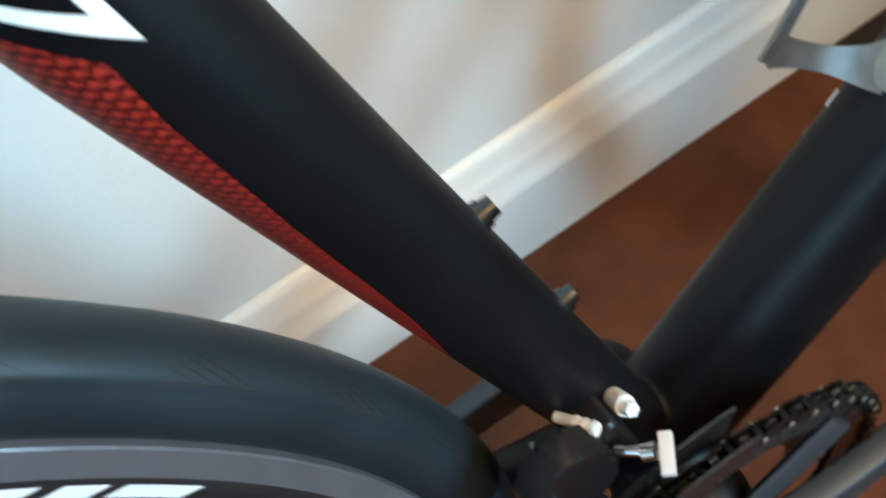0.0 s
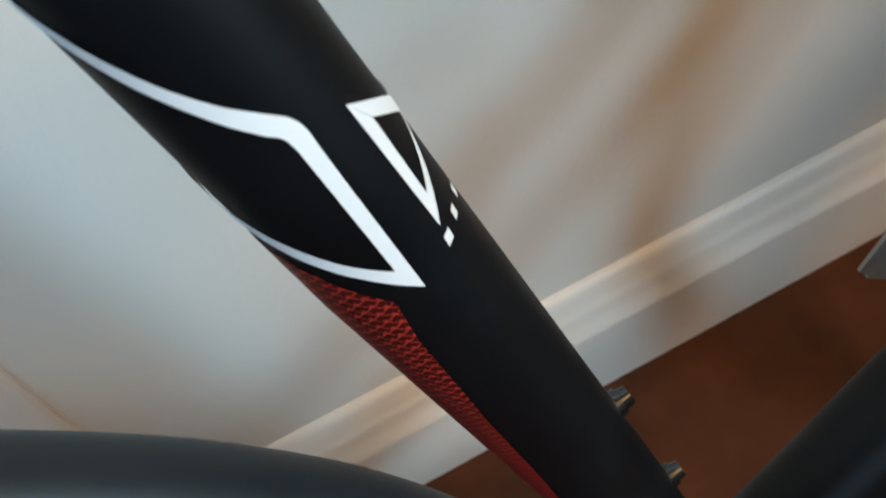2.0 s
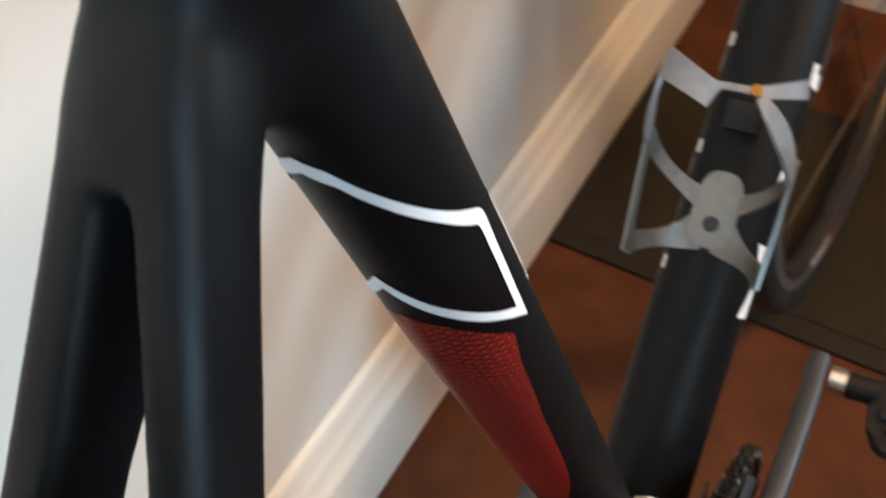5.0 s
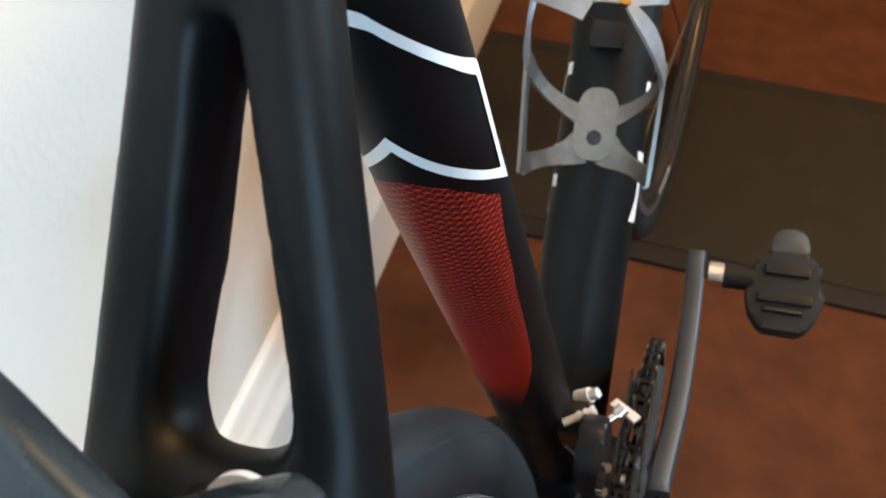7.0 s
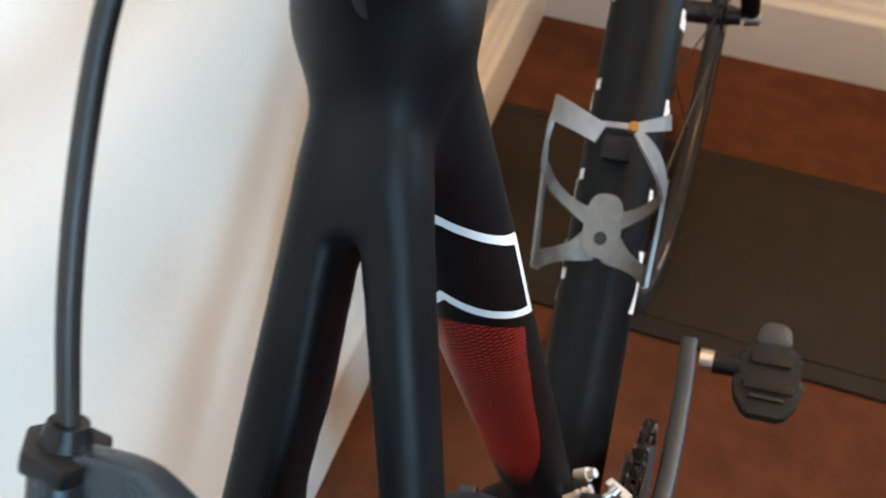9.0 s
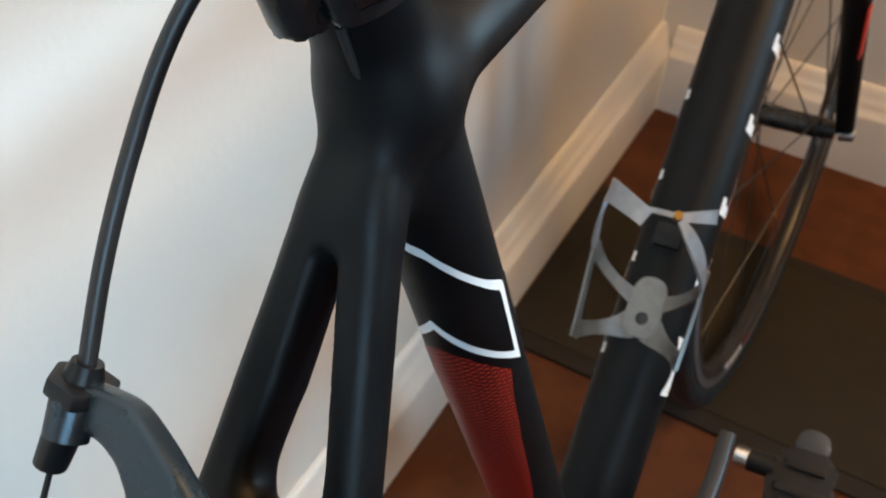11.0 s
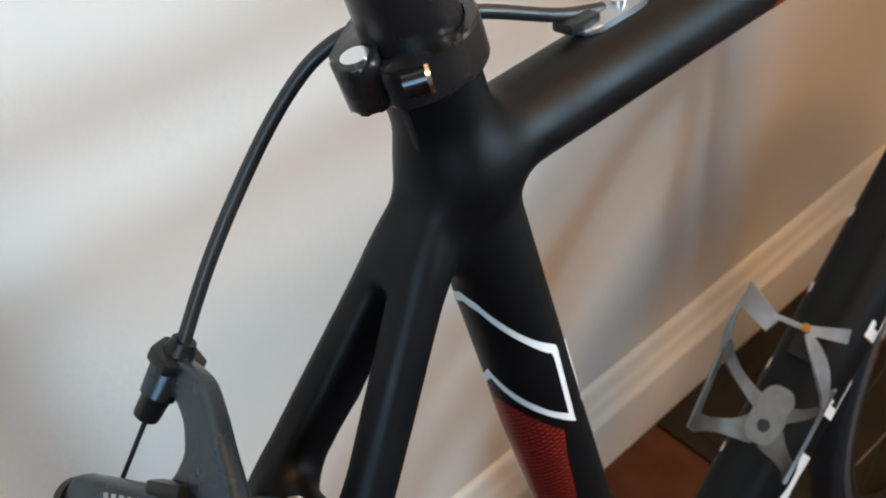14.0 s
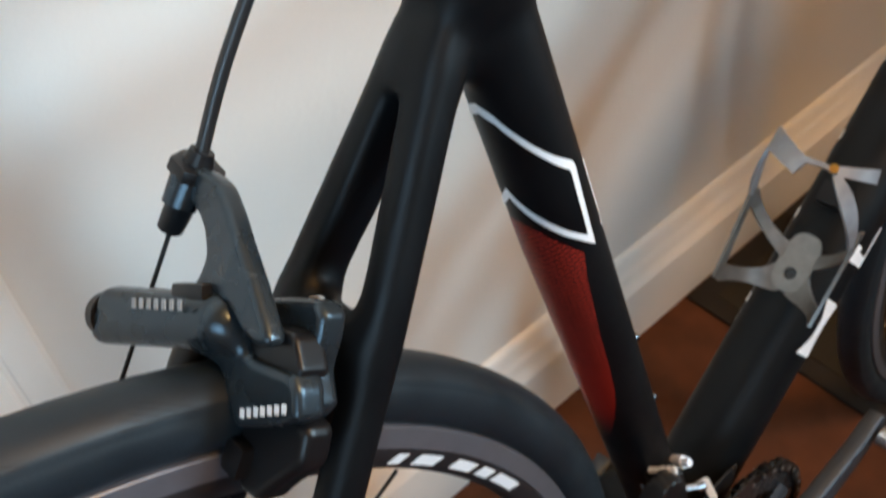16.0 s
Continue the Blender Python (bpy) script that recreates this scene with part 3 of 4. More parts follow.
def seat_clamp():
    lo, hi = 0.4760, 0.4905
    prof = [(0.0160, lo), (0.0192, lo), (0.0199, lo + 0.001), (0.0199, hi - 0.001), (0.0192, hi), (0.0160, hi)]
    bm = bmesh.new()
    rings = []
    for i in range(64):
        w = 2 * math.pi * i / 64
        rings.append([bm.verts.new(st_at(z, r * math.cos(w), r * math.sin(w))) for r, z in prof])
    for r, s in zip(rings, rings[1:] + rings[:1]):
        for j in range(len(prof)):
            bm.faces.new((r[j], r[(j + 1) % len(prof)], s[(j + 1) % len(prof)], s[j]))
    clamp = part("seat_clamp", bm, M_ANOD, BIKE, "black seat clamp collar", sharp=30)
    m = Matrix((EX, STF, STU)).transposed().to_4x4()

    def block(name, outline, z0, z1, bevel):
        bm = bmesh.new()
        extrude_outline(bm, rounded(outline, 0.34), lambda u, v, w: st_at(z0 + w, v, u), z1 - z0, bevel)
        return part(name, bm, M_ANOD, clamp, sharp=50)

    block("nut_ear", [(-0.0180, 0.004), (-0.0172, -0.008), (-0.0112, -0.0185), (-0.0068, -0.0262), (0.0000, -0.0286), (0.0066, -0.0258), (0.0076, -0.0190), (0.0020, -0.0140), (-0.010, -0.002)], 0.4785, 0.4945, 0.0018)
    block("bolt_ear", [(0.0196, 0.004), (0.0208, -0.006), (0.0185, -0.0135), (0.0140, -0.0195), (0.0085, -0.0215), (0.0068, -0.0180), (0.008, -0.012), (0.014, -0.002)], 0.4785, 0.4915, 0.0018)
    c, d = (0.0168, -0.0138), (0.64, 0.77)
    ends = [st_at(0.4862, c[1] + d[1] * k, c[0] + d[0] * k) for k in (-0.0050, 0.0020, 0.0031)]
    bm = bmesh.new()
    cyl(bm, ends[0], ends[1], 0.0041, segs=28)
    bolt = part("clamp_bolt", bm, M_BOLT, clamp, "steel clamp bolt")
    bm = bmesh.new()
    cyl(bm, ends[1], ends[2], 0.0050, 0.0044, segs=28)
    part("bolt_rim", bm, M_CHROME, bolt)
    bm = bmesh.new()
    cyl(bm, st_at(0.4930, -0.0216, 0.0009), st_at(0.4952, -0.0216, 0.0009), 0.0043, segs=28)
    part("barrel_nut", bm, M_CHROME, clamp, "round steel barrel nut")
    bm = bmesh.new()
    box(bm, (0.0024, 0.004, 0.026), Matrix.Translation(st_at(0.460, -0.0142, 0.0045)) @ m, 0.0009)
    part("relief_slot", bm, M_GROOVE, clamp)


seat_clamp()

# ---- bottle bolts on the seat tube
for z in (0.124, 0.188):
    bm = bmesh.new()
    base = on_tube(z, 180, *SEAT)
    cyl(bm, Vector(base) - Vector(STF) * 0.002, Vector(base) + Vector(STF) * 0.0015, 0.0046, 0.0042, 20)
    cyl(bm, Vector(base) + Vector(STF) * 0.0012, Vector(base) + Vector(STF) * 0.0046, 0.0035, 0.0030, 20)
    part("bottle_bolt", bm, M_BOLT, BIKE, "dark steel bottle bolt")


# ---- wheels
def wheel(name, c, label):
    hub_w = 0.05 if name == "front_wheel" else 0.062
    R, tr = 0.3375, 0.0142
    root = new(name)
    root.parent = BIKE
    tagged(root, label)
    bm = bmesh.new()
    prof = []
    for a in range(-150, 151, 6):
        w, q = radians(a), tr + (0.0004 if abs(a) < 58 else -0.0002)
        prof.append((q * math.sin(w), R - tr + q * math.cos(w) * (1.0 if math.cos(w) > 0 else 1.05)))
    lathe(bm, prof, c, 160)
    part("tyre", bm, M_RUBBER, root, "dark grey slick tyre with a moulded shoulder line", sharp=80)
    bm = bmesh.new()
    lathe(bm, [(-0.0104, 0.3110), (-0.0110, 0.3105), (-0.0113, 0.3015), (-0.0106, 0.3010), (-0.0075, 0.3010), (-0.0075, 0.3090), (0.0075, 0.3090), (0.0075, 0.3010), (0.0106, 0.3010), (0.0113, 0.3015), (0.0110, 0.3105), (0.0104, 0.3110)], c, 160)
    part("brake_track", bm, M_TRACK, root, "machined brake track", sharp=30)
    bm = bmesh.new()
    lathe(bm, [(-0.0106, 0.3012), (-0.0109, 0.2995), (-0.0095, 0.2915), (-0.0052, 0.2885), (0, 0.2878), (0.0052, 0.2885), (0.0095, 0.2915), (0.0109, 0.2995), (0.0106, 0.3012)], c, 160)
    part("rim", bm, M_RIM, root, "black rim", sharp=60)
    bm = bmesh.new()
    lathe(bm, [(-hub_w, 0.004), (-hub_w, 0.009), (-0.036, 0.011), (-0.035, 0.021), (-0.031, 0.021), (-0.03, 0.012), (0.03, 0.012), (0.031, 0.021), (0.035, 0.021), (0.036, 0.011), (hub_w, 0.009), (hub_w, 0.004)], c, 32)
    part("hub", bm, M_ANOD, root, sharp=30)
    n = 20
    for i in range(n):
        w = 2 * math.pi * (i + 0.25) / n
        side = 1 if i % 2 else -1
        cross = w + (0.9 if (i // 2) % 2 else -0.9)
        bm = bmesh.new()
        cyl(bm, c + Vector((side * 0.033, 0.019 * math.cos(cross), 0.019 * math.sin(cross))), c + Vector((side * 0.002, 0.283 * math.cos(w), 0.283 * math.sin(w))), 0.0009, segs=6)
        part("spoke", bm, M_SPOKE, root)
    # rim lettering as plain blocks
    for side in (-1, 1):
        starts, row = ((60, 150, 240, 330), ((0, 2.2), (3, 1.8), (5.6, 2.4), (8.8, 2.0), (12, 2.6), (16, 4.5))) if name == "front_wheel" else ((25.5, 115.5, 205.5, 295.5), ((0, 4.2), (5.0, 2.2), (8.2, 3.2), (13.6, 3.0), (18.0, 1.4)))
        for a, wd, red in [(a0 + d, w0, name == "front_wheel" and d == 16) for a0 in starts for d, w0 in row]:
            bm = bmesh.new()
            arc = [radians(a + wd * q / 4) for q in range(5)]
            lo = [bm.verts.new(c + Vector((side * 0.0103, 0.2935 * math.cos(q + .012), 0.2935 * math.sin(q + .012)))) for q in arc]
            hi = [bm.verts.new(c + Vector((side * 0.0112, 0.2990 * math.cos(q), 0.2990 * math.sin(q)))) for q in arc]
            for q in range(4):
                bm.faces.new((lo[q], lo[q + 1], hi[q + 1], hi[q]))
            part("rim_block", bm, M_REDD if red else M_WHITE, root, "red rim block" if red else "white rim block")
    # groups of slanted sipes that stand on a short rail, on both shoulders of the tread
    def skin(deg, e, up=0.00025):
        q = tr + 0.0004 + up
        return c + Vector((side * q * math.sin(radians(e)), (R - tr + q * math.cos(radians(e))) * math.cos(radians(deg)), (R - tr + q * math.cos(radians(e))) * math.sin(radians(deg))))

    for a in range(0, 360, 9):
        for side in (-1, 1):
            bm = bmesh.new()
            for (d0, e0), (d1, e1), wide in [((0, 52), (4.6, 52), 1.5)] + [((0.3 + 0.95 * j, 50), (0.3 + 0.95 * j + 0.55 * (5 - j), 50 - 4.8 * (5 - j)), 0.17) for j in range(4)]:
                along = e0 == e1
                ends = [(d0, e0), (d0, e0 + wide), (d1, e1 + wide), (d1, e1)] if along else [(d0, e0), (d0 + wide, e0), (d1 + wide * 0.6, e1), (d1, e1)]
                steps = 5
                ring = [[bm.verts.new(skin(a + p[0] + (q[0] - p[0]) * k / steps, p[1] + (q[1] - p[1]) * k / steps)) for p, q in ((ends[0], ends[3]), (ends[1], ends[2]))] for k in range(steps + 1)]
                for r0, r1 in zip(ring, ring[1:]):
                    bm.faces.new((*r0, *r1[::-1]))
            part("tread_mark", bm, M_GROOVE, root)
    return root


RW = wheel("rear_wheel", AXLE, "rear road wheel with a black rim")
FW = wheel("front_wheel", FAXLE, "front road wheel turned slightly, with a black rim")
FW.matrix_local = STEER @ Matrix.Translation(FAXLE) @ Matrix.Scale(0.92, 4) @ Matrix.Translation(-FAXLE)


def fork():
    bm = bmesh.new()
    for side in (-1, 1):
        pts = smooth_path([(side * 0.022, 0.468, 0.345), (side * 0.036, 0.478, 0.29), (side * 0.044, 0.496, 0.20), (side * 0.050, 0.524, 0.10), (side * 0.054, 0.556, 0.017)], 24)
        sweep(bm, pts, lambda k: 0.013 - 0.006 * k, lambda k: 0.016 - 0.007 * k, 14, up=(1, 0, 0))
    box(bm, (0.062, 0.036, 0.034), Matrix.Translation((0, 0.468, 0.345)), 0.012, 3)
    fk = part("fork", bm, M_FRAME, BIKE, "matt black fork")
    fk.matrix_local = STEER
    bm = bmesh.new()
    cyl(bm, (0.05, *FAXLE[1:]), (0.064, *FAXLE[1:]), 0.009, 0.007, 16)
    part("skewer_nut", bm, M_ALLOY, fk)
    for side in (-1, 1):
        bm = bmesh.new()
        box(bm, (0.002, 0.012, 0.05), Matrix.Translation((side * 0.0580, 0.496, 0.155)) @ Matrix.Rotation(radians(10), 4, "X"), 0.0008)
        part("red_mark", bm, M_RED, fk, "red decal")


fork()


def plate_field(p, outline, t0, t1, k, tilt):
    """A plate with rounded edges: an outline in the first two axes, thick from t0 to t1 and tilted along the first."""
    e = np.array(outline)
    best, inside = np.full(len(p), 1e9), np.zeros(len(p), bool)
    for a, b in zip(e, np.roll(e, -1, 0)):
        d, v = b - a, p[:, :2] - a
        h = np.clip((v @ d) / max(d @ d, 1e-12), 0, 1)
        best = np.minimum(best, ((v - h[:, None] * d) ** 2).sum(1))
        if a[1] != b[1]:
            inside ^= ((a[1] > p[:, 1]) != (b[1] > p[:, 1])) & (p[:, 0] < a[0] + d[0] * (p[:, 1] - a[1]) / d[1])
    flat = np.sqrt(best) * np.where(inside, -1, 1)
    t = p[:, 2] + np.minimum(p[:, 0], 0) * tilt
    return round_max(flat, np.maximum(t0 - t, t - t1), k)


def limb_field(p, a, b, r0, r1):
    a, b = np.array(a), np.array(b)
    d = b - a
    h = np.clip((p - a) @ d / (d @ d), 0, 1)
    return np.sqrt(((p - a - h[:, None] * d) ** 2).sum(1)) - (r0 + (r1 - r0) * h)


# ---- rear brake: across, outward from the axle, along the rim towards the rear
def rear_brake():
    br = new("rear_brake")
    br.parent = BIKE
    tagged(br, "dark grey dual-pivot caliper rear brake")

    def piece(name, field, lo, hi, mat, label):
        v, f = surface_nets(field, lo, hi, 0.0011)
        v = np.array(BO) + v[:, :1] * EX + v[:, 1:2] * np.array(RAD) + v[:, 2:] * np.array(TAN)
        return part(name, mesh_from(name, v, f, mat), None, br, label)

    # arm from the cable adjuster, down across the front of the caliper
    sling = rounded([(-0.0480, 0.3725), (-0.0480, 0.3785), (-0.0420, 0.3842), (-0.0195, 0.3860), (-0.0045, 0.3785), (0.0125, 0.3668), (0.0290, 0.3545), (0.0240, 0.3500), (0.0130, 0.3508), (0.0030, 0.3550), (-0.0100, 0.3505), (-0.0205, 0.3480), (-0.0165, 0.3540), (-0.0150, 0.3620), (-0.0210, 0.3690), (-0.0285, 0.3720), (-0.0400, 0.3715)], 0.3, 3)
    piece("upper_arm", lambda p: plate_field(p, sling, 0.0360, 0.0440, 0.0026, -0.10), (-0.053, 0.342, 0.026), (0.034, 0.392, 0.052), M_BRAKE, "satin grey brake arm")
    # arm with the cable anchor, swept round into the face over the tyre
    face = rounded([(-0.0060, 0.3340), (-0.0060, 0.3470), (0.0060, 0.3480), (0.0130, 0.3420), (0.0232, 0.3442), (0.0360, 0.3478), (0.0400, 0.3449), (0.0440, 0.3371), (0.0385, 0.3316), (0.0192, 0.3190), (0.0150, 0.3203), (0.0086, 0.3260), (0.0020, 0.3320)], 0.22, 3)

    def lower(p):
        bar = limb_field(p, (-0.0550, 0.3205, 0.0450), (0.0000, 0.3465, 0.0405), 0.0104, 0.0092)
        bar = round_max(bar, np.abs(p[:, 2] - 0.0425) - 0.0088, 0.003)
        bar = round_max(bar, -(p[:, 0] + 0.0575), 0.0018)
        return blend(bar, plate_field(p, face, 0.0270, 0.0385, 0.0026, 0.0), 0.010)

    piece("lower_arm", lower, (-0.070, 0.303, 0.020), (0.046, 0.362, 0.060), M_BRAKE, "satin grey brake arm and caliper face")
    hous = rounded([(0.0007, 0.3547), (0.0157, 0.3622), (0.0256, 0.3664), (0.0305, 0.3640), (0.0322, 0.3569), (0.0328, 0.3455), (0.0394, 0.3375), (0.0365, 0.3312), (0.0330, 0.3318), (0.0292, 0.3387), (0.0163, 0.3484), (0.0072, 0.3520)], 0.22, 3)
    piece("pivot_housing", lambda p: plate_field(p, hous, 0.0180, 0.0285, 0.0030, 0.0), (-0.006, 0.322, 0.009), (0.047, 0.374, 0.034), M_BRAKE, "satin grey pivot housing")
    core = rounded([(-0.012, 0.334), (-0.010, 0.3460), (0.008, 0.3490), (0.024, 0.3480), (0.030, 0.342), (0.020, 0.330), (0.000, 0.328)], 0.3, 3)
    piece("caliper_core", lambda p: plate_field(p, core, 0.0140, 0.0290, 0.0030, 0.0), (-0.018, 0.320, 0.008), (0.036, 0.362, 0.036), M_BLACKP, "black caliper core")
    jaw = rounded([(0.0075, 0.3110), (0.0100, 0.3260), (0.0413, 0.3331), (0.0440, 0.3190), (0.0349, 0.3059), (0.0300, 0.2970), (0.0188, 0.2948)], 0.3, 3)
    piece("lower_jaw", lambda p: plate_field(p, jaw, 0.0190, 0.0310, 0.0032, 0.0), (0.001, 0.287, 0.013), (0.050, 0.340, 0.038), M_BLACKP, "black lower jaw of the caliper")
    # Black plate set where the gap between the arms only lies in shade.
    gap = rounded([(0.0080, 0.3470), (0.0110, 0.3510), (0.0290, 0.3575), (0.0370, 0.3490), (0.0365, 0.3460), (0.0232, 0.3425), (0.0130, 0.3400)], 0.2, 3)
    piece("arm_gap_shade", lambda p: plate_field(p, gap, 0.0250, 0.0362, 0.0012, 0.0), (0.003, 0.334, 0.022), (0.041, 0.362, 0.040), M_BLACKP, "black plate in place of the shaded gap between brake arms")
    bm = bmesh.new()
    box(bm, (0.018, 0.006, 0.007), Matrix.Translation(bk(-0.0125, .3505, .0440)) @ Matrix((EX, RAD, TAN)).transposed().to_4x4() @ Matrix.Rotation(radians(25), 4, "Z"), 0.0018)
    part("arm_insert", bm, M_BLACKP, br, "black insert between the brake arms")
    # Black stands for the shadow on this arm; the other arms are grey.
    bm = bmesh.new()
    sweep(bm, smooth_path([bk(-0.002, .343, .026), bk(-0.016, .337, .026), bk(-0.027, .325, .026), bk(-0.030, .308, .026), bk(-0.027, .298, .026)], 26), 0.0085, 0.0070, 16, up=TAN)
    part("left_arm", bm, M_BLACKP, br, "brake arm coloured black for the shadow it stands in", sharp=50)
    bm = bmesh.new()
    cyl(bm, bk(0.0, .345, 0.002), bk(0.0, .345, .036), 0.0045, segs=16)
    part("centre_bolt", bm, M_BLACKP, br)
    bm = bmesh.new()
    cyl(bm, bk(0.0160, .3555, .0166), bk(0.0160, .3555, .0182), 0.0068, segs=28)
    part("washer", bm, M_PLATE, br, "pale steel washer")
    # barrel adjuster and nut
    bm = bmesh.new()
    hexa = [(0.0098 * math.cos(radians(60 * i + 12)), 0.0098 * math.sin(radians(60 * i + 12))) for i in range(6)]
    ca, cb = bk(-0.0445, .372, .036), bk(-0.0405, .3895, .0365)
    ax = (cb - ca).normalized()
    e1 = ax.orthogonal().normalized()
    e2 = ax.cross(e1)
    extrude_outline(bm, rounded(hexa, 0.12, 2), lambda u, v, w: bk(-0.0412, .3795, .0365) + e1 * u + e2 * v + ax * w, 0.0050, 0.001)
    nut = part("adjuster_nut", bm, M_BLACKP, br, "black hexagonal cable adjuster", sharp=30)
    bm = bmesh.new()
    cyl(bm, bk(-0.0400, .3690, .0400), bk(-0.0402, .3790, .0385), 0.0060, 0.0066, 28)
    part("adjuster_housing", bm, M_BRAKE, br, "satin grey adjuster housing")
    bm = bmesh.new()
    cyl(bm, bk(-0.0410, .3845, .0365), bk(-0.0403, .3890, .0365), 0.0055, 0.0042, 24)
    part("collar", bm, M_BLACKP, nut)
    bm = bmesh.new()
    cyl(bm, bk(-0.0440, .3730, .036), bk(-0.0480, .3575, .036), 0.0055, 0.0046, 20)
    part("barrel", bm, M_BLACKP, br, "black barrel adjuster")
    bm = bmesh.new()
    cyl(bm, bk(-0.0472, .3600, .036), bk(-0.0540, .2900, .036), 0.0009, segs=8)
    part("inner_cable", bm, M_SPOKE, br, "thin steel brake cable")
    bm = bmesh.new()
    cyl(bm, bk(-0.0560, .3200, .0440), bk(-0.0610, .3178, .0440), 0.0088, 0.0082, 28)
    cyl(bm, bk(-0.0610, .3178, .0440), bk(-0.0626, .3171, .0440), 0.0040, segs=6)
    part("cable_anchor", bm, M_BLACKP, br, "black cable anchor bolt")
    for side in (-1, 1):
        bm = bmesh.new()
        box(bm, (0.010, 0.044, 0.012), Matrix.Translation(bk(side * 0.0175, .3065, .014)) @ Matrix((EX, TAN, RAD)).transposed().to_4x4(), 0.003)
        part("brake_pad", bm, M_BLACKP, br, "black brake pad")
    # lettering reduced to bars
    for k in range(7):
        bm = bmesh.new()
        box(bm, (0.0020, 0.0034, 0.0005), Matrix.Translation(bk(-0.0320 + k * 0.0042, .3370 + k * 0.0020, .0522)) @ Matrix((EX, RAD, TAN)).transposed().to_4x4() @ Matrix.Rotation(radians(26), 4, "Z"))
        part("marking_bar", bm, M_MARK, br, "grey marking bar")
    m = Matrix((EX, RAD, TAN)).transposed().to_4x4()
    for k in range(7):
        bm = bmesh.new()
        box(bm, (0.0022, 0.0030, 0.0005), Matrix.Translation(bk(0.0200 + k * 0.0029, .3250 + k * 0.0020, .0384)) @ m @ Matrix.Rotation(radians(20), 4, "Z"))
        part("marking_bar", bm, M_WHITE, br, "white marking bar")


rear_brake()

# ---- brake housing from the top tube to the brake
bm = bmesh.new()
sweep(bm, smooth_path([(-0.006, -0.030, 0.4500), (-0.008, -0.052, 0.4545), (-0.013, -0.085, 0.4655), (-0.022, -0.118, 0.4710), (-0.0305, -0.135, 0.4655), (-0.0365, -0.150, 0.4515), (-0.0395, -0.168, 0.4310), (-0.0405, -0.186, 0.4090), bk(-0.0405, .3870, .0365)], 60), 0.0025, segs=14)
part("brake_housing", bm, M_CABLE, BIKE, "black brake cable housing")
bm = bmesh.new()
out = rounded([(-0.007, 0), (0.007, 0), (0.007, 0.036), (-0.007, 0.036)], 0.3)
extrude_outline(bm, out, lambda u, v, w: Vector(TT0 + TTU * (0.068 + v) + TTN * (0.0155 + w) + EX * (u - 0.003)), 0.0026, 0.0008)
PORT = part("cable_port", bm, M_ALLOY, BIKE, "polished cable port plate")
bm = bmesh.new()
cyl(bm, TT0 + TTU * 0.092 + TTN * 0.018 - EX * 0.003, TT0 + TTU * 0.092 + TTN * 0.0198 - EX * 0.003, 0.0032, segs=16)
part("rivet", bm, M_CHROME, PORT)
bm = bmesh.new()
box(bm, (0.009, 0.016, 0.004), Matrix.Translation(Vector(TT0 + TTU * 0.070 + TTN * 0.0195 - EX * 0.004)), 0.0015)
part("port_stop", bm, M_BLACKP, PORT)


# ---- bottle cage on the down tube
def dtp(x, s, h):
    return Vector(DT0 + DTU * s + DTN * h + EX * x)


